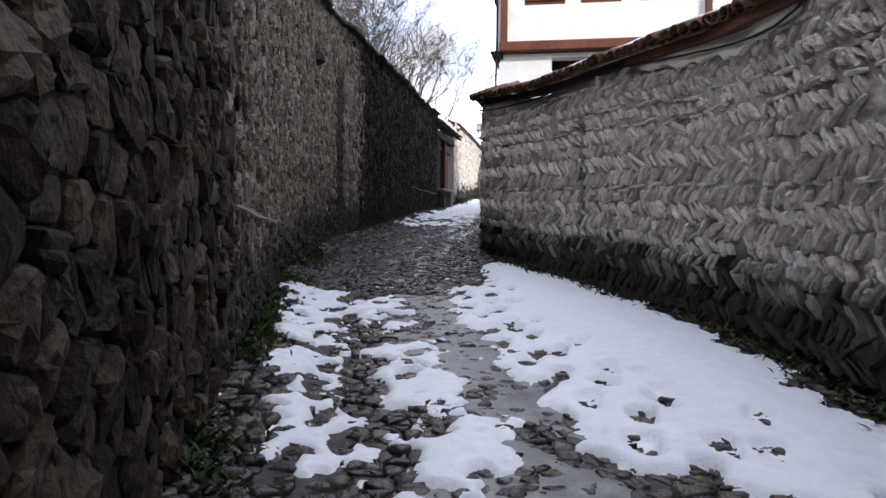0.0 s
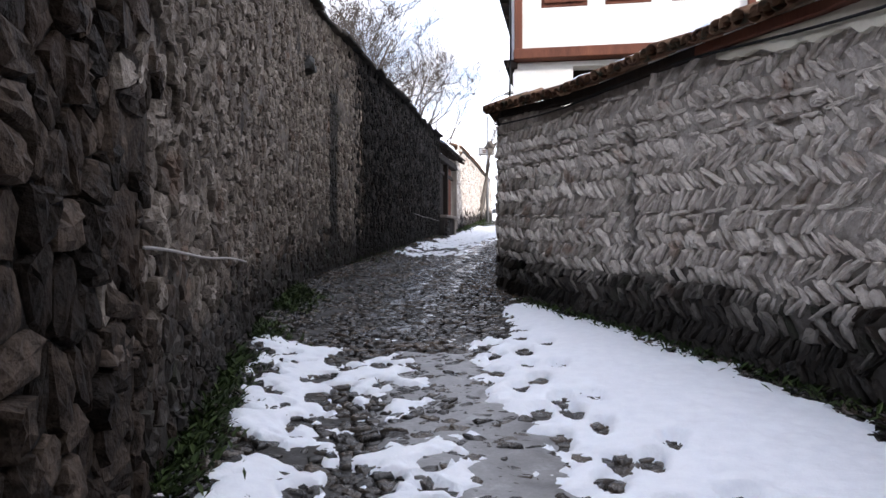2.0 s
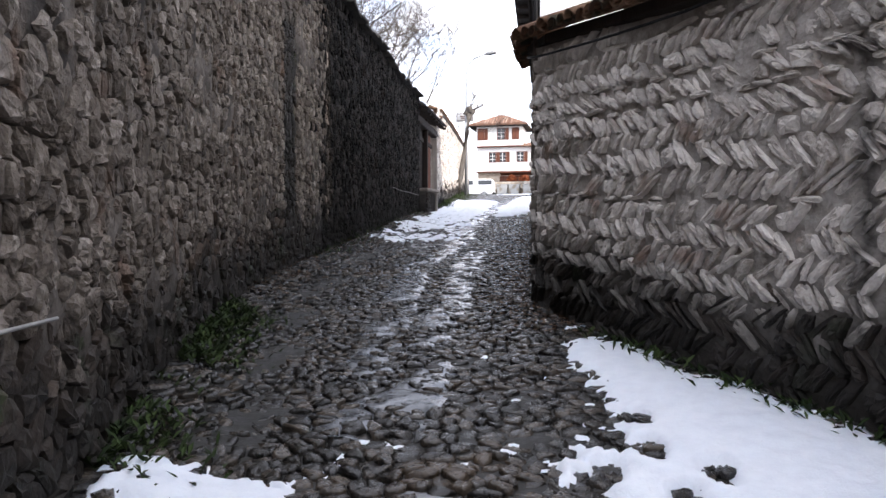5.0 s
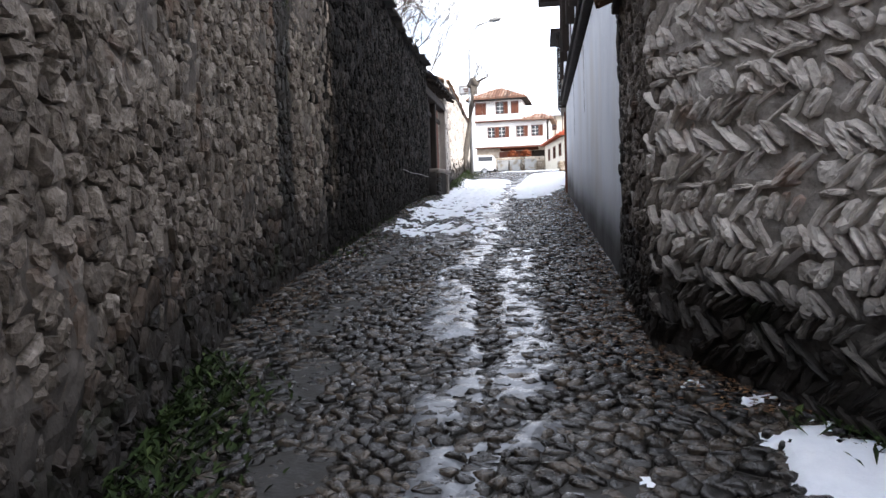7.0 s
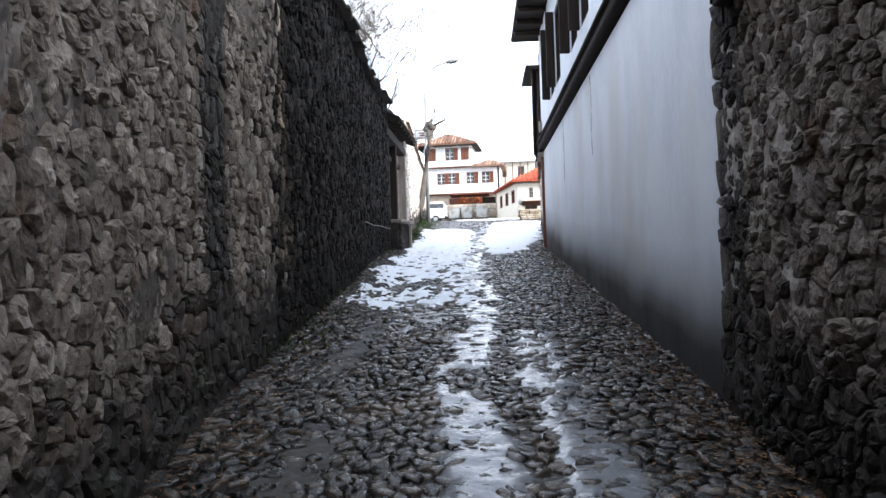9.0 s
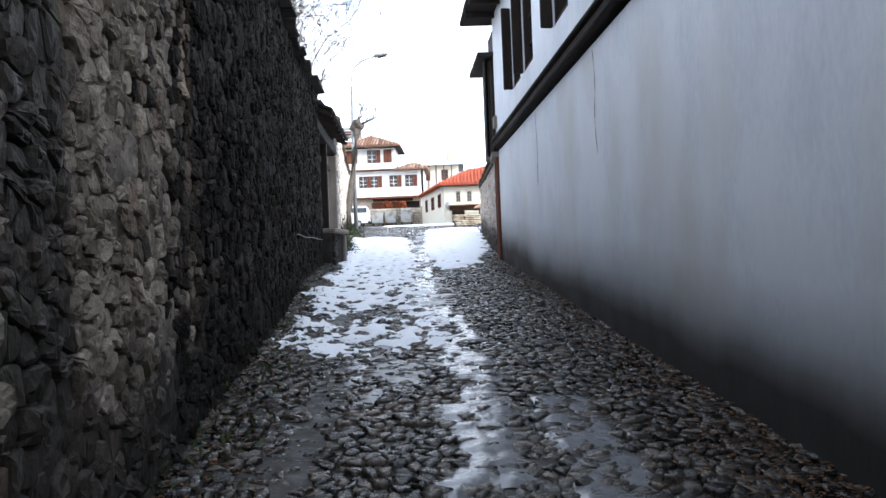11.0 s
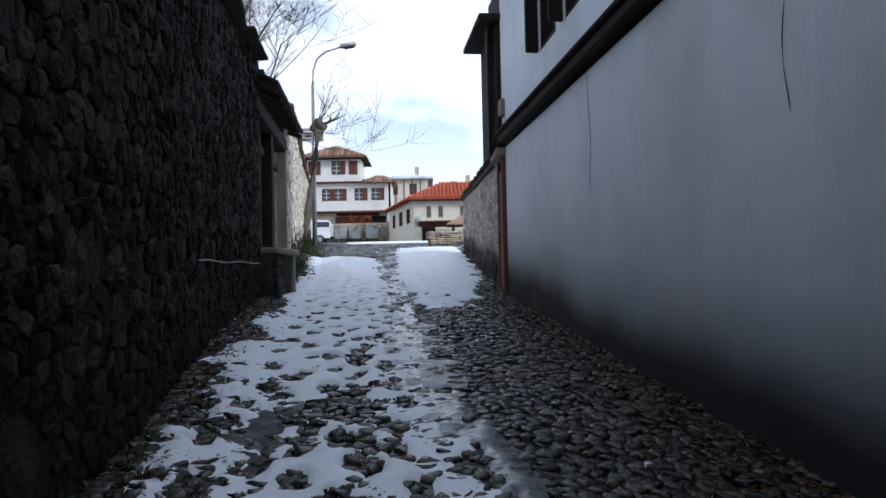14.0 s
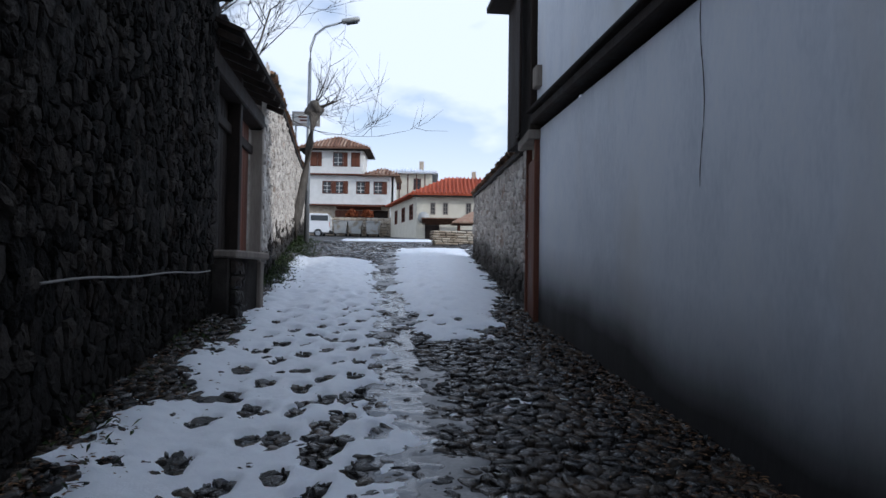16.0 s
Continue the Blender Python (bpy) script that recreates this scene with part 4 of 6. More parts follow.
# ---- houses ----
def window(owner, c, along, out, w, h, shutters=True, frame_mat=None, muntins=True):
    """A window in a wall: frame, two panes, a glazing bar cross and folded-back shutters. c is the middle of the opening, on the wall's face."""
    frame_mat = frame_mat or M_BROWN
    a = math.degrees(math.atan2(along[1], along[0]))
    P = lambda u, k, z: pose(c[0] + along[0] * u + out[0] * k, c[1] + along[1] * u + out[1] * k, c[2] + z, 0, 0, a)
    bm = bmesh.new()
    t = 0.07 * max(1, w / 0.9)
    for u, z, sx, sz in ((0, h / 2 - t / 2, w, t), (0, -h / 2 + t / 2, w, t), (-w / 2 + t / 2, 0, t, h - 2 * t), (w / 2 - t / 2, 0, t, h - 2 * t)):
        bev_box(bm, P(u, -0.03, z), sx, 0.12, sz, 0.006)
    win = part("window", bm, frame_mat, owner)
    box_part("pane", P(0, -0.09, 0), w - 2 * t + 0.02, 0.012, h - 2 * t + 0.02, M_GLASS, win, bev=0)
    if muntins:
        bm = bmesh.new()
        bev_box(bm, P(0, -0.07, 0), t * 0.7, 0.04, h - 2 * t, 0)
        bev_box(bm, P(0, -0.066, h * 0.12), w - 2 * t, 0.04, t * 0.6, 0)
        bev_box(bm, P(0, -0.066, -h * 0.2), w - 2 * t, 0.04, t * 0.6, 0)
        part("glazing_bars", bm, M_WHITE if muntins == 2 else frame_mat, win)
    if shutters:
        for sgn in (-1, 1) if shutters is True else (shutters,):
            bm = bmesh.new()
            bev_box(bm, P(sgn * (w / 2 + 0.22), 0.03, 0), 0.40, 0.04, h, 0.006)
            bev_box(bm, P(sgn * (w / 2 + 0.22), 0.055, h * 0.25), 0.28, 0.02, h * 0.36, 0.004)
            bev_box(bm, P(sgn * (w / 2 + 0.22), 0.055, -h * 0.25), 0.28, 0.02, h * 0.36, 0.004)
            part("shutter", bm, M_BROWN, win)
    return win


def hip_roof(name, x0, x1, y0, y1, z, rise, thick, mat, owner, label="", rows=14, hip=0.5):
    """A hipped roof: a slab with raised tile ribs running down each slope."""
    cx0, cx1 = x0 + (y1 - y0) * hip, x1 - (y1 - y0) * hip
    if cx1 < cx0:
        cx0 = cx1 = (x0 + x1) / 2
    cy = (y0 + y1) / 2
    V = [(x0, y0, z), (x1, y0, z), (x1, y1, z), (x0, y1, z), (x0, y0, z + thick), (x1, y0, z + thick), (x1, y1, z + thick), (x0, y1, z + thick), (cx0, cy, z + thick + rise), (cx1, cy, z + thick + rise)]
    F = [(3, 2, 1, 0), (0, 1, 5, 4), (1, 2, 6, 5), (2, 3, 7, 6), (3, 0, 4, 7), (4, 5, 9, 8), (5, 6, 9), (6, 7, 8, 9), (7, 4, 8)]
    roof = tagged(mesh_ob(name, V, F, mat, owner), label)
    ribs = []
    n = int((x1 - x0) / 0.3)
    for i in range(n + 1):
        x = x0 + (x1 - x0) * i / n
        k = 1.0 if cx0 <= x <= cx1 else ((x - x0) / max(cx0 - x0, 1e-3) if x < cx0 else (x1 - x) / max(x1 - cx1, 1e-3))
        if k > 0.04:
            a, b = Vector((x, y0 - 0.05, z + thick + 0.02)), Vector((x, y0 + (cy - y0) * k, z + thick + rise * k + 0.02))
            mid = [a.lerp(b, j / 4) + Vector((0, 0, random.uniform(-0.03, 0.03))) for j in range(5)]
            ribs.append(tube(mid, [0.09] * 5, 5))
    V, F = merge(ribs)
    tagged(mesh_ob("tile_rows", V, F, mat, roof), kind="stuff")
    return roof


def lane_house():
    """The timber-framed house whose plastered side runs along the lane."""
    own = thing("timber_house", -3.2, 15.0, 1.4, "white plastered timber-framed house with dark beam and deep eaves", "house")
    far, near = np.array((-4.36, 28.1)), np.array((-3.16, 14.9))
    d = (near - far) / np.linalg.norm(near - far)
    n = np.array((d[1], -d[0]))
    length = float(np.linalg.norm(near - far))
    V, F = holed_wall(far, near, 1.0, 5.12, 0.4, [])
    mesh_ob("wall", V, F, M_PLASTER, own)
    u_of = lambda y: (28.1 - y) / (28.1 - 14.9) * length
    wins = [(25.2, 0.8), (24.05, 0.85), (21.7, 0.85), (20.5, 0.85), (18.0, 0.85)]
    holes = [(u_of(y) - w / 2, u_of(y) + w / 2, 5.87, 7.35) for y, w in wins]
    V, F = holed_wall(far + n * 0.04, near + n * 0.04, 5.36, 8.0, 0.3, holes)
    tagged(mesh_ob("upper_wall", V, F, M_PLASTER, own), "upper storey wall of dull white plaster")
    for y, w in wins:
        c = far + d * u_of(y) + n * 0.04
        window(own, (c[0] - n[0] * 0.05, c[1] - n[1] * 0.05, 6.61), -d, n, w - 0.02, 1.46, False, M_DARKWOOD, True)
        a = math.degrees(math.atan2(n[1], n[0]))
        p = c - d * (w / 2 + 0.02) + n * 0.09
        box_part("shutter", pose(p[0], p[1], 6.62, 0, 0, a + 6), 0.17, 0.045, 1.5, M_DARKWOOD, own, "weathered shutter folded open")
    mid = (far + near) / 2 + n * 0.02
    ang = math.degrees(math.atan2(d[1], d[0]))
    box_part("beam", pose(mid[0], mid[1], 5.245, 0, 0, ang), length + 0.1, 0.20, 0.12, M_DARKWOOD, own, "weathered dark floor beam", 0.02)
    box_part("moulding", pose(mid[0] + n[0] * 0.02, mid[1] + n[1] * 0.02, 5.33, 0, 0, ang), length + 0.1, 0.27, 0.045, M_DARKWOOD, own, bev=0.015)
    # crack in the lower plaster
    c = far + d * u_of(20.4) + n * 0.004
    pts = [(c[0] + d[0] * 0.03 * math.sin(z * 7), c[1] + d[1] * 0.03 * math.sin(z * 7), z) for z in np.linspace(3.9, 5.05, 12)]
    V, F = tube(pts, [0.001 + 0.0025 * abs(math.sin(i * 2.1)) for i in range(12)], 4)
    mesh_ob("crack", V, F, M_DARKWOOD, own)
    c = far + d * u_of(23.8) + n * 0.004
    pts = [(c[0] + d[0] * 0.03 * math.sin(z * 6), c[1] + d[1] * 0.03 * math.sin(z * 6), z) for z in np.linspace(3.9, 5.1, 12)]
    V, F = tube(pts, [0.001 + 0.0025 * abs(math.sin(i * 1.7)) for i in range(12)], 4)
    mesh_ob("crack", V, F, M_DARKWOOD, own)
    # front towards the lower lane
    f0, f1 = np.array((-3.14, 14.92)), np.array((6.5, 16.05))
    fd = (f1 - f0) / np.linalg.norm(f1 - f0)
    fn = np.array((fd[1], -fd[0]))
    ux = lambda x: (x - f0[0]) / fd[0]
    V, F = holed_wall(f0, f1, 1.0, 5.29, 0.3, [(ux(-2.1), ux(1.6), 2.6, 5.2)])
    mesh_ob("front_wall", V, F, M_WHITE, own)
    fw = [(-2.25, 0.82), (-1.14, 0.80), (0.0, 0.82), (2.4, 0.8), (3.6, 0.8)]
    V, F = holed_wall(f0 + fn * 0.05, f1 + fn * 0.05, 5.5, 8.0, 0.3, [(ux(x) - w / 2, ux(x) + w / 2, 6.26, 7.6) for x, w in fw])
    mesh_ob("front_upper_wall", V, F, M_WHITE, own)
    for x, w in fw:
        c = f0 + fd * ux(x) + fn * 0.02
        win = window(own, (c[0], c[1], 6.93), fd, fn, w - 0.01, 1.33, False)
        box_part("shutter", pose(c[0] + fn[0] * 0.06, c[1] + fn[1] * 0.06, 6.93, 0, 0, math.degrees(math.atan2(fd[1], fd[0]))), w * 0.86, 0.03, 1.2, M_BROWN, win, "closed red-brown shutter")
    c = (f0 + f1) / 2 + fn * 0.1
    box_part("beam", pose(c[0], c[1], 5.40, 0, 0, math.degrees(math.atan2(fd[1], fd[0]))), float(np.linalg.norm(f1 - f0)), 0.26, 0.19, M_BROWN, own, "red-brown stained floor beam", 0.015)
    c = f0 + fn * 0.09 + fd * 0.08
    box_part("post", pose(c[0], c[1], 6.75, 0, 0, math.degrees(math.atan2(fd[1], fd[0]))), 0.14, 0.14, 2.5, M_BROWN, own)
    c = f0 + fd * ux(0.9) + fn * 0.09
    box_part("post", pose(c[0], c[1], 6.75, 0, 0, math.degrees(math.atan2(fd[1], fd[0]))), 0.12, 0.12, 2.5, M_BROWN, own)
    # downpipe at the corner
    q = (-3.2, 14.86)
    V, F = tube([(q[0], q[1], 8.0), (q[0], q[1], 5.4), (q[0] - 0.02, q[1] - 0.03, 4.1)], [0.022] * 3, 6)
    mesh_ob("downpipe", V, F, M_BLACK, own, True)
    # deep dark eaves
    bm = bmesh.new()
    e = (far + near) / 2 - n * 2.6
    bev_box(bm, pose(e[0], e[1], 8.07, 0, 0, ang), length + 1.0, 6.6, 0.1, 0.02)
    eaves = part("soffit", bm, M_DARKWOOD, own, "dark boarded eaves")
    for k in range(16):
        c = far + d * (0.4 + k * 0.85) + n * 0.30
        box_part("rafter", pose(c[0], c[1], 7.96, 0, 0, ang + 90), 0.7, 0.09, 0.11, M_DARKWOOD, eaves)
    hip_roof("roof", -4.2, 6.8, 14.2, 28.8, 8.13, 2.0, 0.08, M_ROOFTILE, own)
    # dark boarded bay at the far corner
    bay = box_part("bay", pose(-4.22, 29.0, 6.15, 0, 0, 5), 0.62, 1.5, 2.1, M_DARKWOOD, own, "dark boarded timber bay over the yard door")
    for k in range(6):
        box_part("board", pose(-4.545 + 0.023 * k - 0.05, 28.4 + k * 0.25, 6.15, 0, 0, 5), 0.03, 0.22, 2.08, M_DARKWOOD, bay, bev=0.006)
    box_part("bay_soffit", pose(-4.35, 29.0, 7.24, 0, 0, 5), 0.95, 1.9, 0.09, M_DARKWOOD, own)
    box_part("bay_top", pose(-4.1, 29.0, 7.65, 0, 0, 5), 0.55, 1.5, 0.75, M_DARKWOOD, own)
    box_part("meter_box", pose(-4.40, 27.95, 5.72, 0, 0, 5), 0.12, 0.2, 0.26, M_PALEWOOD, own, "small grey electric box")
    # dark sheets added behind the windows, so that the rooms stay dark
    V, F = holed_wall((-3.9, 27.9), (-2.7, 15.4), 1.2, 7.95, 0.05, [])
    mesh_ob("room_shade_sheet", V, F, M_DARKWOOD, own)
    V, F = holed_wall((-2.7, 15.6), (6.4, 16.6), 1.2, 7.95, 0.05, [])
    mesh_ob("room_shade_sheet", V, F, M_DARKWOOD, own)
    return own


def yard_door():
    own = thing("yard_door", -4.36, 28.5, 2.75, "narrow orange-brown wooden door between house and yard wall", "door", kind="structure")
    for k in range(4):
        box_part("plank", pose(-4.375, 28.27 + 0.17 * k, 3.75, 0, 0, 1), 0.05, 0.165, 2.1, M_BROWN, own, bev=0.006)
    for y in (28.14, 28.9):
        box_part("jamb", pose(-4.385, y, 3.85, 0, 0, 1), 0.08, 0.09, 2.5, M_BROWN, own)
    box_part("lintel", pose(-4.42, 28.52, 5.05, 0, 0, 1), 0.2, 0.9, 0.12, M_PALEWOOD, own)
    return own


def timber_gate():
    own = thing("timber_gate", -8.35, 29.5, 2.9, "dark plank gate with a small tiled canopy in the stone wall", "gate")
    a, b = np.array((-8.32, 27.7)), np.array((-8.58, 31.2))
    d = (b - a) / np.linalg.norm(b - a)
    n = np.array((d[1], -d[0]))
    ang = math.degrees(math.atan2(d[1], d[0]))
    L = float(np.linalg.norm(b - a))
    at = lambda u, k, z: pose(a[0] + d[0] * u + n[0] * k, a[1] + d[1] * u + n[1] * k, z, 0, 0, ang)
    m = 17
    for i in range(m):
        u = 0.12 + (L - 0.3) * (i + 0.5) / m
        box_part("plank", at(u, -0.12 + random.uniform(-0.006, 0.006), 4.35), (L - 0.3) / m * 0.96, 0.05, 2.7, M_DARKWOOD if i < 11 else M_BROWN, own, bev=0.006)
    for z in (3.5, 5.3):
        box_part("rail", at(L / 2, -0.07, z), L - 0.2, 0.06, 0.14, M_DARKWOOD, own)
    box_part("post", at(0.05, 0.0, 4.5), 0.2, 0.22, 3.2, M_DARKWOOD, own)
    box_part("post", at(1.75, -0.02, 4.5), 0.16, 0.2, 3.1, M_DARKWOOD, own)
    box_part("post", at(L - 0.02, 0.02, 4.33), 0.16, 0.2, 2.6, M_PALEWOOD, own, "pale grey weathered gate post")
    box_part("lintel", at(L / 2, 0.0, 5.78), L + 0.5, 0.26, 0.24, M_DARKWOOD, own, bev=0.02)
    box_part("threshold", at(L / 2 + 0.6, -0.02, 3.0), L - 1.2, 0.3, 0.16, M_SLATE, own)
    # canopy
    c = pose(0, 0, 0, 0, 0, ang)
    for i in range(8):
        u = -0.1 + (L + 0.2) * i / 7
        m4 = at(u, 0.05, 6.12) @ pose(0, 0, 0, 0, 0, 90) @ pose(0, 0, 0, 0, -22, 0)
        box_part("rafter", m4, 0.8, 0.08, 0.09, M_DARKWOOD, own)
    m4 = at(L / 2, 0.05, 6.24) @ pose(0, 0, 0, 22, 0, 0)
    box_part("canopy_board", m4, L + 0.4, 0.85, 0.06, M_DARKWOOD, own, bev=0.008)
    return own


def stone_bench():
    own = thing("stone_bench", -8.1, 28.2, 2.75, "small rubble bench with a pale stone slab at the gate", "bench")
    box_part("slab", pose(-8.05, 28.2, 3.52, 0, 0, -5), 0.42, 1.2, 0.09, M_PALEWOOD, own, "pale worn stone slab", 0.02)
    stones, rng = [], np.random.default_rng(3)
    box_part("core", pose(-8.12, 28.2, 3.1, 0, 0, -5), 0.3, 1.05, 0.75, M_MORTAR_L, own)
    for i in range(4):
        for j in range(6):
            stones.append((np.array((-7.97 - 0.087 * 0.18 * j, 27.78 + 0.17 * j, 2.85 + 0.17 * i)), np.array((0.0, 1, 0)), np.array((0, 0, 1.0)), np.array((1.0, 0.09, 0)), 0.17, 0.16, 0.05))
    block = lambda w, h: [(-w / 2, -h / 2), (w / 2, -h / 2), (w / 2, h / 2), (-w / 2, h / 2)]
    stones = [(c, u, v, n, block(w, h), d) for c, u, v, n, w, h, d in stones]
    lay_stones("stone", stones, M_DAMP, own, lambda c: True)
    box_part("leg", pose(-7.93, 28.75, 3.0, 0, 0, -5), 0.12, 0.12, 0.9, M_PALEWOOD, own)
    return own


# ---- street furniture and trees ----
def street_lamp():
    own = thing("street_lamp", -9.85, 43.6, 4.3, "tall galvanised street lamp with one curved arm", "street lamp")
    V, F = tube([(-9.85, 43.6, 4.2), (-9.85, 43.6, 7.5), (-9.85, 43.6, 10.4)], [0.09, 0.075, 0.055], 10)
    mesh_ob("pole", V, F, M_STEEL, own, True)
    pts = [(-9.85, 43.6, 10.35), (-9.83, 43.6, 10.9), (-9.68, 43.6, 11.35), (-9.35, 43.6, 11.62), (-8.75, 43.6, 11.8)]
    V, F = tube(pts, [0.05, 0.045, 0.04, 0.04, 0.035], 8)
    mesh_ob("arm", V, F, M_STEEL, own, True)
    bm = bmesh.new()
    bev_box(bm, pose(-8.5, 43.6, 11.86, 0, -10, 0), 0.62, 0.26, 0.14, 0.05)
    part("lamp_head", bm, M_BIN, own, "grey lamp head", True)
    box_part("diffuser", pose(-8.45, 43.6, 11.775, 0, -10, 0), 0.4, 0.2, 0.05, M_GLASS, own)
    return own


def grow(p, d, length, r, level, rng, out):
    """A limb and its twigs, as tubes."""
    n = 4 if level > 1 else 3
    pts, rad = [p.copy()], [r]
    for i in range(n):
        d = (d + Vector((rng.normal(0, 0.13), rng.normal(0, 0.13), rng.normal(0.05, 0.08)))).normalized()
        p = p + d * (length / n)
        pts.append(p.copy())
        rad.append(r * (1 - 0.55 * (i + 1) / n))
    out.append(tube(pts, rad, 6 if level > 2 else 4 if level > 1 else 3))
    if level == 0:
        return
    kids = 4 if level > 1 else 5
    for k in range(kids):
        f = rng.uniform(0.35, 1.0)
        q = pts[0].lerp(pts[-1], f) if f < 0.95 else pts[-1]
        i = min(int(f * n), n - 1)
        q = pts[i].lerp(pts[i + 1], f * n - i)
        side = Vector((rng.normal(), rng.normal(), rng.normal(0.25, 0.5))).normalized()
        grow(q, (d * rng.uniform(0.5, 0.9) + side * 0.75).normalized(), length * rng.uniform(0.5, 0.75), max(rad[i] * 0.55, 0.006), level - 1, rng, out)


def bare_tree(x, y, height, r, lean, seed, fork=0.45):
    z = float(ground_z(y)) - 0.1
    own = thing("bare_tree", x, y, z, "leafless tree with grey bark and fine twigs behind the wall", "tree", "bare trees behind the wall")
    rng = np.random.default_rng(seed)
    top = Vector((x + lean[0], y + lean[1], z + height * fork))
    base = Vector((x, y, z))
    trunk = [base.lerp(top, k / 5) + Vector((rng.normal(0, 0.04), rng.normal(0, 0.04), 0)) for k in range(6)]
    trunk[0], trunk[5] = base, top
    V, F = tube(trunk, [r * (1.25 if k == 0 else 1 - 0.08 * k) for k in range(6)], 9)
    mesh_ob("trunk", V, F, M_BARK, own, True)
    out = []
    dirn = (top - base).normalized()
    for k in range(5):
        a = 2 * math.pi * k / 5 + rng.uniform(-0.4, 0.4)
        d = (dirn * 1.1 + Vector((math.cos(a), math.sin(a), 0.1)) * rng.uniform(0.35, 0.8)).normalized()
        q = trunk[4].lerp(top, rng.uniform(0.1, 1.0))
        grow(q, d, height * (1 - fork) * rng.uniform(0.55, 0.8), r * 0.38, 4, rng, out)
    V, F = merge(out)
    mesh_ob("crown", V, F, M_BARK, own, True)
    return own


def pollard():
    own = thing("pollarded_tree", -10.2, 43.3, 4.2, "dark leaning pollarded trunk with a knobbly head", "tree")
    pts = [(-10.25, 43.3, 4.1), (-10.1, 43.3, 5.2), (-9.9, 43.3, 6.4), (-9.75, 43.3, 7.6), (-9.6, 43.3, 8.6)]
    V, F = tube(pts, [0.19, 0.15, 0.13, 0.14, 0.2], 9)
    mesh_ob("trunk", V, F, M_BARK, own, True)
    bm = bmesh.new()
    bmesh.ops.create_icosphere(bm, subdivisions=3, radius=0.3, matrix=Matrix.Translation((-9.6, 43.3, 8.75)) @ Matrix.Diagonal((1, 1, 0.8, 1)))
    for v in bm.verts:
        v.co += (v.co - Vector((-9.6, 43.3, 8.75))) * 0.7 * noise.noise(v.co * 3.5)
    part("head", bm, M_BARK, own, smooth=True)
    rng, out = np.random.default_rng(4), []
    grow(Vector((-9.5, 43.3, 8.8)), Vector((1, 0, 0.12)).normalized(), 0.7, 0.08, 1, rng, out)
    for k in range(9):
        grow(Vector((-9.6, 43.3, 8.9)), Vector((rng.normal(0, 0.5), rng.normal(0, 0.5), 1)).normalized(), rng.uniform(0.8, 1.7), 0.02, 1, rng, out)
    V, F = merge(out)
    mesh_ob("shoots", V, F, M_BARK, own, True)
    return own


def sign_board():
    own = thing("street_sign", -10.1, 43.9, 8.3, "small rectangular grey sign with dark writing on the wall end", "sign")
    box_part("post", pose(-10.35, 44.0, 6.4), 0.06, 0.06, 4.6, M_STEEL, own)
    box_part("panel", pose(-10.0, 43.95, 8.55, 0, 0, 4), 0.95, 0.06, 0.5, M_SIGN, own, bev=0.01)
    box_part("border", pose(-10.0, 43.915, 8.55, 0, 0, 4), 0.8, 0.012, 0.3, M_WHITE, own, bev=0.004)
    for k, w in enumerate((0.5, 0.4)):
        box_part("lettering", pose(-10.0, 43.90, 8.6 - 0.11 * k, 0, 0, 4), w, 0.01, 0.06, M_BROWN, own, bev=0)
    return own


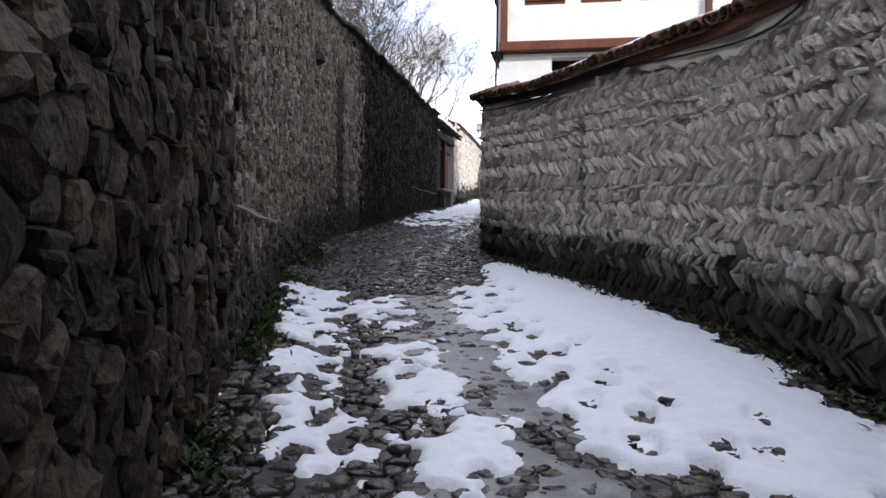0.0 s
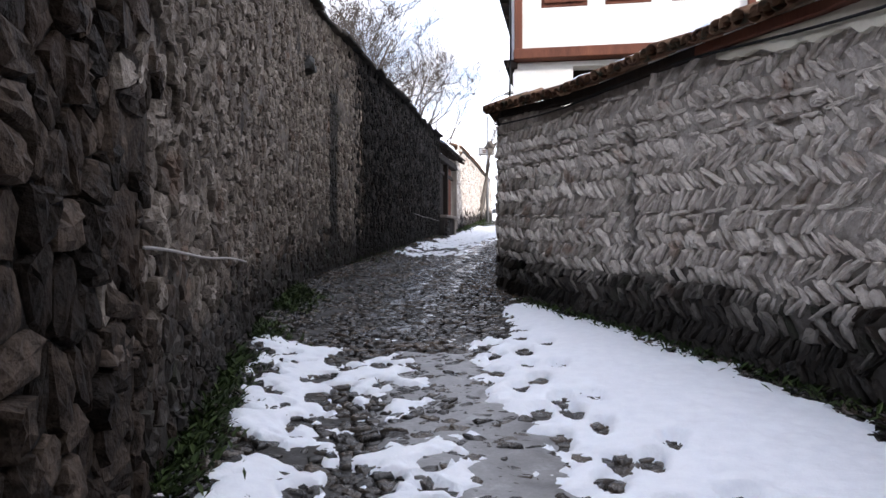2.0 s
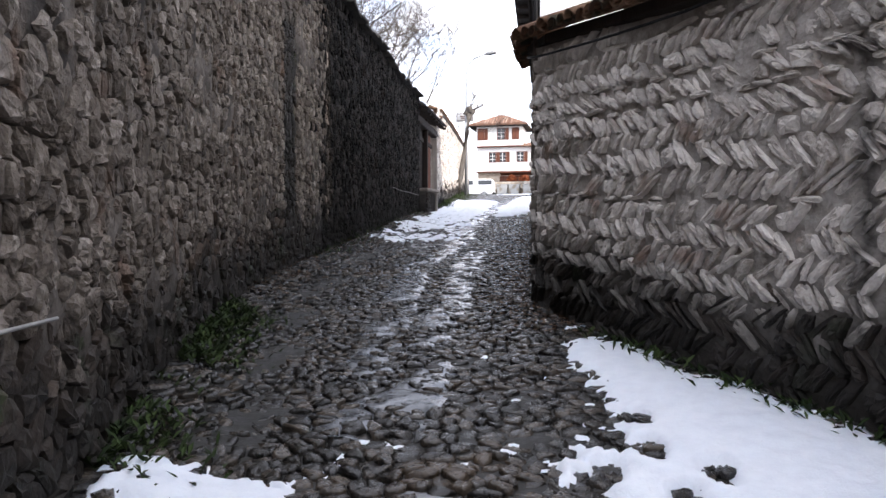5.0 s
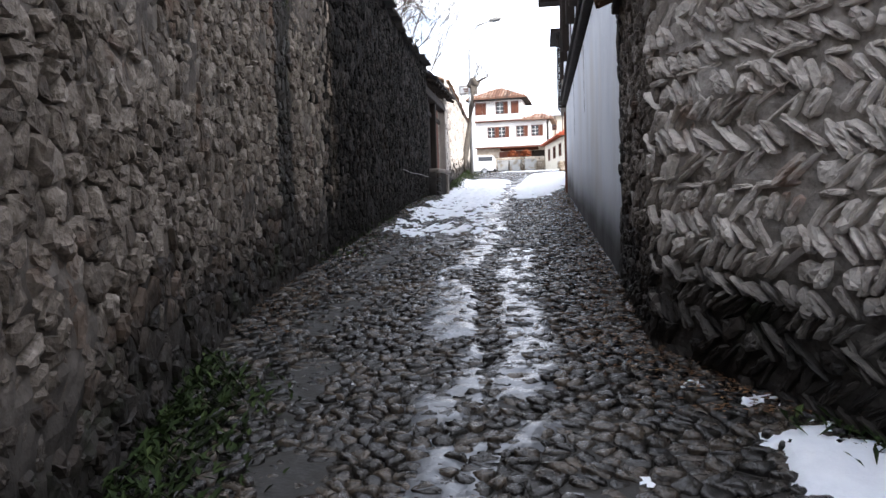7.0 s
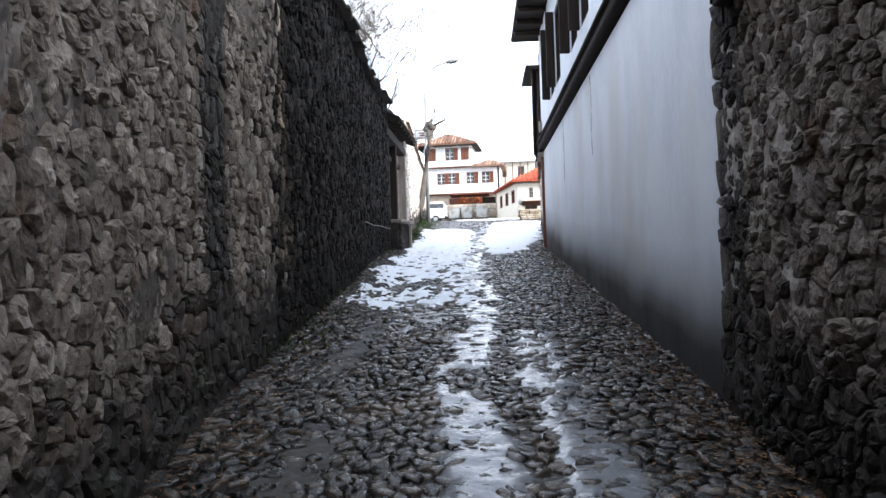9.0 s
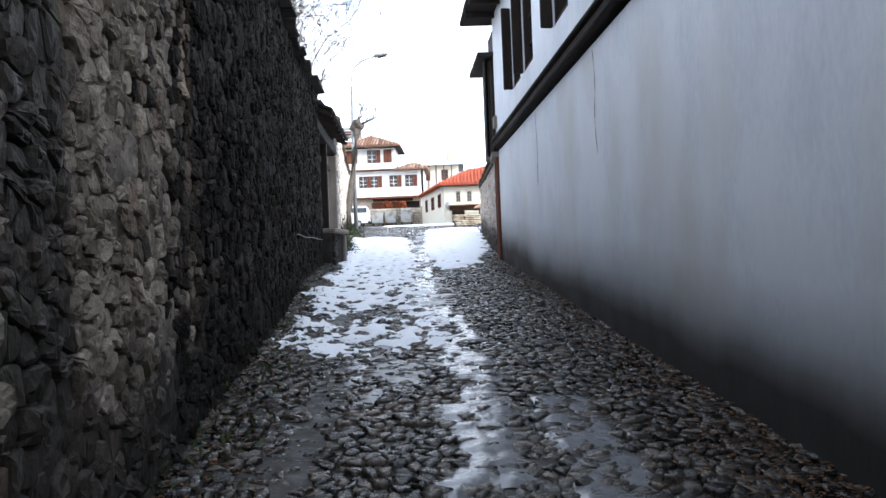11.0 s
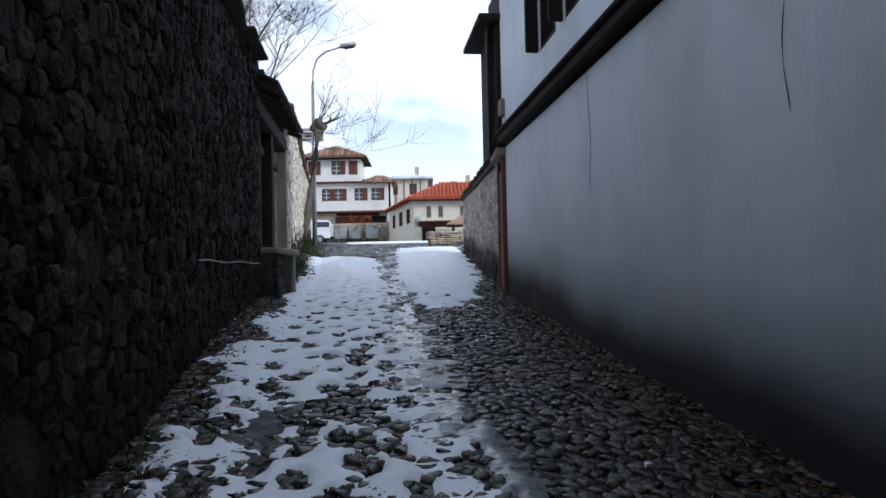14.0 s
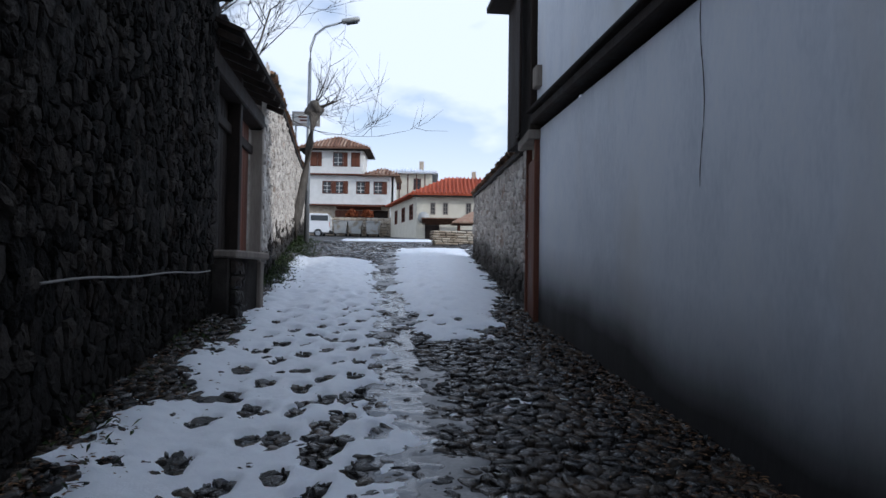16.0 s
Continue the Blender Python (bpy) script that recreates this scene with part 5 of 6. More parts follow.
# ---- the square at the top of the lane ----
def far_house():
    own = thing("mansion_house", -13, 88, 6.6, "white three-storey timber mansion with brown shutters and jettied storeys", "house")
    V, F = holed_wall((-17.4, 88.4), (-9.4, 88.4), 5.5, 9.7, 0.4, [(ux, ux + 1.6, 7.4, 9.3) for ux in (3.2, 6.0)])
    mesh_ob("lower_wall", V, F, M_OCHRE, own)
    mid_w = [(-15.6, 0.85, 1), (-14.45, 0.85, 1), (-12.4, 0.85, 1), (-10.75, 0.85, 1)]
    V, F = holed_wall((-17.4, 88.0), (-9.3, 88.0), 9.75, 12.55, 0.35, [(x - w / 2 + 17.4, x + w / 2 + 17.4, 10.8, 12.0) for x, w, _ in mid_w])
    mesh_ob("middle_wall", V, F, M_WHITE, own)
    for x, w, s in mid_w:
        window(own, (x, 88.0, 11.4), (1, 0), (0, -1), w, 1.2, s, muntins=2)
    top_w = [(-16.9, 0.8, 1), (-14.55, 0.95, 1), (-12.9, 0.85, 0)]
    V, F = holed_wall((-17.4, 87.7), (-12.3, 87.7), 12.65, 15.0, 0.35, [(x - w / 2 + 17.4, x + w / 2 + 17.4, 13.35, 14.7) for x, w, _ in top_w])
    mesh_ob("upper_wall", V, F, M_WHITE, own)
    for x, w, s in top_w:
        win = window(own, (x, 87.7, 14.02), (1, 0), (0, -1), w, 1.35, s, muntins=2)
        if s == 0 or x < -16:
            box_part("shutter", pose(x, 87.64, 14.02), w * 0.9, 0.04, 1.25, M_BROWN, win)
    for (x, y, z, sx, sy, sz) in ((-13.4, 88.0, 9.72, 8.3, 0.5, 0.12), (-14.85, 87.75, 12.6, 5.2, 0.5, 0.12), (-12.3, 89.8, 13.8, 0.3, 4.0, 2.4), (-9.35, 90, 11.1, 0.3, 4.0, 2.8), (-9.5, 90.3, 7.6, 0.3, 4, 4.0)):
        box_part("wall" if sy > 3 else "beam", pose(x, y, z), sx, sy, sz, M_WHITE if sy > 3 else M_BROWN, own)
    hip_roof("roof", -18.2, -11.5, 86.9, 93, 14.95, 1.45, 0.14, M_ROOFTILE, own, "weathered brown pantile roof", hip=0.5)
    hip_roof("side_roof", -12.2, -8.7, 87.2, 93, 12.5, 0.9, 0.12, M_ROOFTILE, own, hip=0.25)
    box_part("soffit", pose(-14.85, 89.9, 14.9), 6.8, 6.1, 0.08, M_DARKWOOD, own)
    box_part("awning", pose(-12.5, 87.5, 9.45, -12, 0, 0), 4.2, 1.1, 0.08, M_BROWN, own, "brown lean-to awning")
    box_part("porch_door", pose(-13.0, 88.3, 8.3), 3.6, 0.2, 1.9, M_BROWN, own)
    # added dark sheets, their colour standing for the unlit rooms
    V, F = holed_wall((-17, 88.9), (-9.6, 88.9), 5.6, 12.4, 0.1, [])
    mesh_ob("room_shade_sheet", V, F, M_DARKWOOD, own)
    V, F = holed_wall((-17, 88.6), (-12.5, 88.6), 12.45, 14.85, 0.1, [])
    mesh_ob("room_shade_sheet", V, F, M_DARKWOOD, own)
    return own


def cottage():
    own = thing("cottage", -4, 70, 5.6, "cream rendered cottage with a red tiled hipped roof", "house")
    x0, x1, yf, yb, z0, z1 = -6.7, 2.2, 70.0, 78.0, 5.0, 8.85
    fw = [(-5.57, 0.36), (-4.68, 0.36), (-3.07, 0.38), (-2.3, 0.38), (-0.6, 0.4)]
    V, F = holed_wall((x0, yf), (x1, yf), z0, z1, 0.35, [(x - w / 2 - x0, x + w / 2 - x0, 7.48, 8.32) for x, w in fw])
    mesh_ob("front_wall", V, F, M_CREAM, own)
    for x, w in fw:
        window(own, (x, yf, 7.9), (1, 0), (0, -1), w, 0.84, False, M_PALEWOOD, True)
    b = (-9.0, 79.0)
    sl = math.hypot(b[0] - x0, b[1] - yf)
    hs = [(sl - 7.6, sl - 6.6), (sl - 5.0, sl - 3.8), (sl - 2.3, sl - 1.1)]
    V, F = holed_wall(b, (x0, yf), z0, z1, 0.3, [(u0, u1, 7.2, 8.3) for u0, u1 in hs])
    mesh_ob("side_wall", V, F, M_CREAM, own)
    d = np.array((x0 - b[0], yf - b[1])) / sl
    n = np.array((d[1], -d[0]))
    for u0, u1 in hs:
        c = np.array(b) + d * (u0 + u1) / 2
        window(own, (c[0], c[1], 7.75), d, n, u1 - u0, 1.1, False, M_BROWN, True)
    V = [(-7.2, 69.5, 8.8), (2.7, 69.5, 8.8), (2.7, 79, 8.8), (-9.5, 79.2, 8.8), (-4.6, 73.2, 10.5), (0.5, 74, 10.5)]
    V += [(x, y, z + 0.12) for x, y, z in V[:4]]
    F = [(3, 2, 1, 0), (0, 1, 7, 6), (1, 2, 8, 7), (2, 3, 9, 8), (3, 0, 6, 9), (6, 7, 5, 4), (7, 8, 5), (8, 9, 4, 5), (9, 6, 4)]
    roof = mesh_ob("roof", V, F, M_REDTILE, own)
    ribs = []
    for i in range(34):
        x = -7.0 + 0.29 * i
        k = min(1.0, max(0.0, (x + 7.2) / 2.6), max(0.0, (2.7 - x) / 2.2))
        a, b2 = Vector((x, 69.45, 8.95)), Vector((x, 69.5 + 3.9 * k, 8.95 + 1.6 * k))
        ribs.append(tube([a, a.lerp(b2, 0.5), b2], [0.07] * 3, 5))
    V, F = merge(ribs)
    tagged(mesh_ob("tile_rows", V, F, M_REDTILE, roof), kind="stuff")
    box_part("soffit", pose(-2.2, 69.6, 8.74), 9.6, 0.3, 0.08, M_DARKWOOD, own)
    V, F = tube([(-6.2, 69.4, 7.2), (-6.2, 69.8, 7.2)], [0.42, 0.30], 14)
    mesh_ob("satellite_dish", V, F, M_BIN, own, True)
    # added dark sheet in place of the cottage's unlit inside
    V, F = holed_wall((-8.2, 78), (2, 71), 5.2, 8.7, 0.1, [])
    mesh_ob("room_shade_sheet", V, F, M_DARKWOOD, own)
    box_part("door", pose(-5.6, 69.95, 6.3), 1.0, 0.08, 1.4, M_DARKWOOD, own)
    box_part("lean_to_roof", pose(-4.7, 69.1, 6.95, -14, 0, 0), 3.2, 1.3, 0.08, M_ROOFTILE, own)
    return own


def plain_far_house(name, x0, x1, y, z0, z1, rise, wall, roof, label, wins):
    own = thing(name, (x0 + x1) / 2, y, z0, label, "house")
    V, F = holed_wall((x0, y), (x1, y), z0, z1, 0.35, [(x - 0.4 - x0, x + 0.4 - x0, z1 - 1.7, z1 - 0.5) for x in wins])
    mesh_ob("wall", V, F, wall, own)
    # added dark sheet that paints the unlit room behind the windows
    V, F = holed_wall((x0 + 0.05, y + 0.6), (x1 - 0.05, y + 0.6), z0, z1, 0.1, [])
    mesh_ob("room_shade_sheet", V, F, M_DARKWOOD, own)
    for x in wins:
        window(own, (x, y, z1 - 1.1), (1, 0), (0, -1), 0.8, 1.2, False, M_BROWN, True)
    hip_roof("roof", x0 - 0.6, x1 + 0.6, y - 0.6, y + 7, z1, rise, 0.15, roof, own, hip=0.6)
    for k in range(int((x1 - x0) / 0.9)):
        if wall is M_CREAM:
            box_part("timber", pose(x0 + 0.3 + 0.9 * k, y - 0.02, (z0 + z1) / 2), 0.1, 0.05, z1 - z0, M_BROWN, own, bev=0)
    box_part("chimney", pose(x1 - 1.2, y + 2.5, z1 + rise + 0.2), 0.5, 0.5, 1.2, M_OCHRE, own)
    return own


def van():
    own = thing("parked_van", -14.6, 76.5, 6.05, "white parked van with dark side windows", "van")
    prof = [(-2.0, 0.35), (-2.1, 0.8), (-2.05, 1.05), (-1.2, 1.2), (-0.7, 1.75), (-0.3, 1.86), (2.0, 1.84), (2.15, 1.6), (2.2, 0.5), (2.1, 0.35)]
    bm = bmesh.new()
    rows = []
    for y, k in ((-0.85, 0.93), (-0.78, 1.0), (0.78, 1.0), (0.85, 0.93)):
        rows.append([bm.verts.new((-15.55 + px * 0.9, 76.5 + y, 6.05 + 1.1 + (pz - 1.1) * k)) for px, pz in prof])
    for r0, r1 in zip(rows, rows[1:]):
        for i in range(len(prof)):
            j = (i + 1) % len(prof)
            bm.faces.new((r0[i], r0[j], r1[j], r1[i]))
    bm.faces.new(rows[0])
    bm.faces.new(rows[-1])
    body = part("body", bm, M_VAN, own)
    for x, w in ((-15.9, 0.75), (-14.35, 1.35)):
        box_part("side_window", pose(x, 75.64, 7.55), w, 0.03, 0.42, M_GLASS, body, bev=0.01)
    for x in (-16.8, -14.45):
        for y in (75.75, 77.25):
            V, F = tube([(x, y - 0.1, 6.37), (x, y + 0.1, 6.37)], [0.33, 0.33], 18)
            wheel = mesh_ob("wheel", V, F, M_RUBBER, own)
            V, F = tube([(x, y - 0.115, 6.37), (x, y - 0.09, 6.37)], [0.2, 0.2], 14)
            mesh_ob("rim", V, F, M_STEEL, wheel)
    box_part("tail_light", pose(-13.6, 75.72, 7.05), 0.06, 0.1, 0.35, M_REDTILE, body)
    box_part("bumper", pose(-13.55, 76.5, 6.5), 0.14, 1.6, 0.2, M_RUBBER, own)
    return own


def dumpster(x, y, z):
    own = thing("dumpster", x, y, z, "dull grey metal wheeled waste container with a lid", "waste container", "waste containers by the stone wall")
    bm = bmesh.new()
    r = bmesh.ops.create_cube(bm, size=1.0, matrix=pose(x, y, z + 0.68) @ Matrix.Diagonal((1.12, 0.85, 1.0, 1)))
    for v in r["verts"]:
        if v.co.z < z + 0.6:
            v.co.x = x + (v.co.x - x) * 0.86
            v.co.y = y + (v.co.y - y) * 0.8
    bmesh.ops.bevel(bm, geom=bm.edges[:], offset=0.03, segments=1, affect="EDGES")
    part("bin_body", bm, M_BIN, own)
    box_part("lid", pose(x, y, z + 1.22, 3, 0, 0), 1.2, 0.95, 0.09, M_BIN, own, bev=0.03)
    for sx in (-0.45, 0.45):
        for sy in (-0.28, 0.28):
            V, F = tube([(x + sx - 0.03, y + sy, z + 0.1), (x + sx + 0.03, y + sy, z + 0.1)], [0.1, 0.1], 10)
            mesh_ob("wheel", V, F, M_RUBBER, own)
    for sx in (-0.6, 0.6):
        box_part("handle", pose(x + sx, y, z + 1.0), 0.06, 0.5, 0.05, M_STEEL, own)
    return own


def round_shrub(x, y, z, r, seed):
    own = thing("rust_shrub", x, y, z, "round rust-brown winter shrub behind the low wall", "shrub", "rust shrubs")
    rng = np.random.default_rng(seed)
    V, F = tube([(x, y, z), (x, y, z + r)], [0.05, 0.03], 6)
    mesh_ob("stem", V, F, M_BARK, own)
    V, F = [], []
    for i in range(700):
        d = rng.normal(size=3)
        d /= np.linalg.norm(d)
        c = np.array((x, y, z + r)) + d * r * rng.uniform(0.6, 1.05)
        a, b = rng.normal(size=3) * 0.07, rng.normal(size=3) * 0.07
        o = len(V)
        V += [c - a, c + b, c + a]
        F.append((o, o + 1, o + 2))
    mesh_ob("crown", V, F, M_RUST, own)
    return own


def dry_stack(name, pts, z0, z1, mat, label, category, w=0.55, h=0.28, depth=0.4):
    """A low wall of stacked stones along pts, each one laid by itself."""
    line = Line(pts, -1)
    rng = np.random.default_rng(len(name))
    own = thing(name, pts[0][0], pts[0][1], z0, label, category)
    n_row = max(1, int((z1 - z0) / h))
    ob = mesh_ob("core", *holed_wall(pts[0], pts[-1], z0 - 0.4, z1 - 0.06, depth * 0.6, []), M_EARTH, own)
    for i in range(n_row):
        s = -rng.uniform(0, w)
        while s < line.length:
            ww = w * rng.uniform(0.6, 1.3)
            p, d, n = line.at(min(max(s + ww / 2, 0), line.length))
            box_part("stone", pose(p[0] - n[0] * 0, p[1], z0 + h * (i + 0.5), rng.uniform(-3, 3), rng.uniform(-2, 2), math.degrees(math.atan2(d[1], d[0])) + rng.uniform(-5, 5)), ww * 0.96, depth * rng.uniform(0.8, 1.1), h * 0.92, mat, own, bev=0.03)
            s += ww
    return own


def kiosk():
    own = thing("garden_kiosk", -3.4, 60, 5.1, "small brown-roofed wooden kiosk beside the yard", "kiosk")
    for x in (-4.1, -2.4):
        for y in (60, 61.4):
            box_part("post", pose(x, y, 5.6), 0.12, 0.12, 1.5, M_BROWN, own)
    V = [(-4.5, 59.6, 6.25), (-2.1, 59.6, 6.25), (-2.1, 61.8, 6.25), (-4.5, 61.8, 6.25), (-3.3, 60.7, 6.95)]
    V += [(x, y, z - 0.08) for x, y, z in V[:4]]
    F = [(0, 1, 4), (1, 2, 4), (2, 3, 4), (3, 0, 4), (8, 7, 6, 5), (0, 5, 6, 1), (1, 6, 7, 2), (2, 7, 8, 3), (3, 8, 5, 0)]
    mesh_ob("roof", V, F, M_ROOFTILE, own)
    box_part("counter", pose(-3.25, 60, 5.35), 1.6, 0.2, 0.9, M_DARKWOOD, own)
    return own


def scatter_leaves(name, places, size, mat, label, category, upright=False, seed=1):
    """Small bent leaves or blades, as one thing nobody could count."""
    rng = np.random.default_rng(seed)
    V, F = [], []
    for c in places:
        a = rng.uniform(0, 2 * math.pi)
        L, W = size * rng.uniform(0.6, 1.4), size * rng.uniform(0.25, 0.5)
        u = np.array((math.cos(a), math.sin(a), 0))
        v = np.array((-math.sin(a), math.cos(a), 0))
        lift = rng.uniform(0.4, 1.3) if upright else rng.uniform(0.0, 0.3)
        o = len(V)
        V += [c, c + u * L * 0.5 + v * W * 0.5 + np.array((0, 0, L * lift * 0.6)), c + u * L + np.array((0, 0, L * lift * (0.8 if upright else 0.3))), c + u * L * 0.5 - v * W * 0.5 + np.array((0, 0, L * lift * 0.5))]
        F += [(o, o + 1, o + 2), (o, o + 2, o + 3)]
    return tagged(mesh_ob(name, V, F, mat), label, category, kind="stuff")


def weeds():
    rng = np.random.default_rng(17)
    P = []
    for y0, y1, dens, wid in ((2.5, 8.0, 620, 0.2), (8.0, 12.0, 520, 0.4), (10.0, 11.6, 260, 0.42), (15.5, 19.0, 60, 0.3), (19.5, 27, 70, 0.35), (30.5, 47, 420, 0.7)):
        for _ in range(int((y1 - y0) * dens)):
            y = rng.uniform(y0, y1)
            if fractal(np.array([y * 1.0]), np.array([0.5]), 1.4, 61)[0] < 0.42 and y0 != 10.0:
                continue
            off = abs(rng.normal(0, wid * 0.6)) + 0.02
            x = float(LEFT.x_at(y)) + off
            P.append(np.array((x, y, float(ground_z(y)) - 0.03 + 0.17 * max(0, 1 - off / 0.7) + max(0.0, rng.normal(0, 0.05) * (1 - off)))))
    scatter_leaves("weeds", P, 0.06, M_WEED, "low green weeds and moss along the foot of the wall", "weeds", True, 2)
    P = []
    for _ in range(5200):
        y = rng.uniform(11.5, 29)
        xr = float(RIGHT.x_at(y)) if y < 14.85 else float(HOUSE.x_at(min(y, 28.1)))
        off = abs(rng.normal(0, 0.32)) + 0.03
        P.append(np.array((xr - off, y, float(ground_z(y)) + 0.012 + 0.04 * max(0, 1 - off / 0.5))))
    for _ in range(2200):
        y = rng.uniform(12.5, 27)
        off = abs(rng.normal(0, 0.3)) + 0.05
        P.append(np.array((float(LEFT.x_at(y)) + off, y, float(ground_z(y)) + 0.01 + 0.17 * max(0, 1 - off / 0.7))))
    scatter_leaves("leaf_litter", P, 0.045, M_LITTER, "wet brown fallen leaves along the wall feet", "leaf litter", False, 3)
    P = []
    for _ in range(900):
        y = rng.uniform(4.5, 11.5)
        off = abs(rng.normal(0, 0.12)) + 0.02
        P.append(np.array((float(RIGHT.x_at(y)) - off, y, float(ground_z(y)) + 0.02)))
    scatter_leaves("wall_foot_grass", P, 0.07, M_WEED, "sparse dull grass at the foot of the slab wall", "grass", True, 4)


def cable(pts, r, label, name="cable", mat=None):
    V, F = tube(pts, [r] * len(pts), 5)
    return tagged(mesh_ob(name, V, F, mat or M_BLACK, smooth=True), label, "cable")


# ---- putting the place together ----
build_ground()
build_walls()
coping_slabs("coping_left", LEFT, 2.2, LEFT.at_y(27.4), left_top, 0.12, 0.07, M_SLATE, "dark uneven cap stones on the tall rubble wall")
tiled_top("coping_right", RIGHT, RIGHT.at_y(5.95), RIGHT.at_y(14.72), right_top, "wavy old clay barrel tiles on a red-brown board along the slab wall", M_BROWN)
tiled_top("coping_left_far", LEFT, LEFT.at_y(31.9), LEFT.at_y(50), left_top, "old clay tiles along the pale stone wall beyond the gate", M_DARKWOOD, 0.12)
tiled_top("coping_right_far", FAR_RIGHT, 0.1, FAR_RIGHT.length, lambda y: 5.0 + 0.035 * (y - 29), "old clay tiles on the yard wall under patchy snow", M_DARKWOOD, 0.12)
strip_on_top("snow_on_right_wall", RIGHT, RIGHT.at_y(6.3), RIGHT.at_y(11.0), lambda y: right_top(y) + 0.30, 0.5, -0.12, 0.07, M_SNOW, "old snow lying behind the tile tips on the slab wall", "snow")
strip_on_top("snow_on_yard_wall", FAR_RIGHT, 2.0, FAR_RIGHT.length - 0.3, lambda y: 5.0 + 0.035 * (y - 29) + 0.27, 0.4, -0.1, 0.06, M_SNOW, "patchy snow on the tiles of the yard wall", "snow")
strip_on_top("snow_on_left_wall", LEFT, LEFT.at_y(24.2), LEFT.at_y(27.2), lambda y: left_top(y) + 0.09, 0.45, 0.05, 0.06, M_SNOW, "thin snow on the cap stones near the gate", "snow")
# cream render strip, its pale colour standing in for sun on the wall top
band_line = Line([tuple(RIGHT.at(RIGHT.at_y(y))[0] + RIGHT.at(RIGHT.at_y(y))[2] * 0.06) for y in np.linspace(6.0, 8.4, 13)], -1)
thick_wall("sunlit_band", band_line, 0, band_line.length, lambda y: right_top(y) - 0.02 - (0.13 + 0.09 * noise.noise(Vector((y * 3.1, 0, 4))) + 0.05 * noise.noise(Vector((y * 11, 0, 4)))) * min(1.0, (y - 5.9) / 0.5, (8.6 - y) / 0.8), lambda y: right_top(y) - 0.004, 0.06, M_CREAM, "uneven cream render under the tiles of the slab wall, sunlight put into its colour", 0.02, 0.02, 0.04, 14)
lane_house()
yard_door()
timber_gate()
strip_on_top("snow_on_canopy", LEFT, LEFT.at_y(27.7), LEFT.at_y(31.5), lambda y: 6.33, 0.45, 0.1, 0.10, M_SNOW, "snow cushion on the gate's canopy", "snow")
stone_bench()
far_house()
cottage()
plain_far_house("half_timbered_house", -11.2, -5.6, 96, 8, 13.9, 0.9, M_CREAM, M_SNOW, "half-timbered house with snow-dusted roof", (-9.3, -7.2))
plain_far_house("red_roofed_house", -5.2, 0.6, 104, 9, 13.6, 1.3, M_WHITE, M_REDTILE, "white house with a red tiled roof far up the slope", (-3.5, -1.5))
van()
for bx in (-13.1, -11.9, -10.45):
    dumpster(bx, 79.0, float(ground_z(79)))
dry_stack("retaining_wall", [(-15.6, 80.2), (-8.9, 80.2)], float(ground_z(80)), 8.05, M_OCHRE, "ochre stone retaining wall behind the waste containers", "wall", 0.5, 0.26)
dry_stack("stone_stack", [(-5.55, 45.0), (-3.6, 45.6)], 4.35, 4.86, M_OCHRE, "low stack of flat ochre stones at the yard corner", "stone stack", 0.34, 0.085, 0.4)
for sx_, sd_ in ((-12.4, 1), (-11.1, 2)):
    round_shrub(sx_, 80.9, 7.7, 0.5, sd_)
kiosk()
street_lamp()
pollard()
sign_board()
bare_tree(-9.6, 20.5, 7.5, 0.13, (0.5, 0.3), 41)
bare_tree(-8.9, 17.6, 7.0, 0.07, (0.55, 0.5), 42, 0.55)
bare_tree(-11.5, 31.5, 8.6, 0.19, (0.4, 0.4), 44, 0.42)
bare_tree(-11.4, 36.0, 8.2, 0.12, (0.4, 0.2), 45, 0.42)
bare_tree(-14.0, 40.0, 9.5, 0.2, (0.3, 0.2), 46)
bare_tree(-12.0, 27.0, 8.5, 0.18, (0.0, 0.2), 47)
# cables and conduits
cable([(*(RIGHT.at(RIGHT.at_y(y))[0] + RIGHT.at(RIGHT.at_y(y))[2] * 0.09), right_top(y) - 0.05 - 0.06 * math.sin((y - 5) * 1.1)) for y in np.linspace(5.2, 13.0, 24)], 0.012, "black cable slung along the top of the slab wall")
for ya, yb, za, zb in ((4.4, 7.6, 1.65, 1.64), (22.9, 27.3, 3.25, 3.32)):
    cable([(*(LEFT.at(LEFT.at_y(y))[0] + LEFT.at(LEFT.at_y(y))[2] * 0.07), za + (zb - za) * (y - ya) / (yb - ya) + 0.008 * math.sin(y * 3)) for y in np.linspace(ya, yb, 20)], 0.008, "thin pale conduit fixed along the rubble wall", "conduit", M_PIPE)
# dark lump added at the wall's hole, its colour standing for the darkness
hole_p, hole_d, hole_n = LEFT.at(LEFT.at_y(12.6))
bmh = bmesh.new()
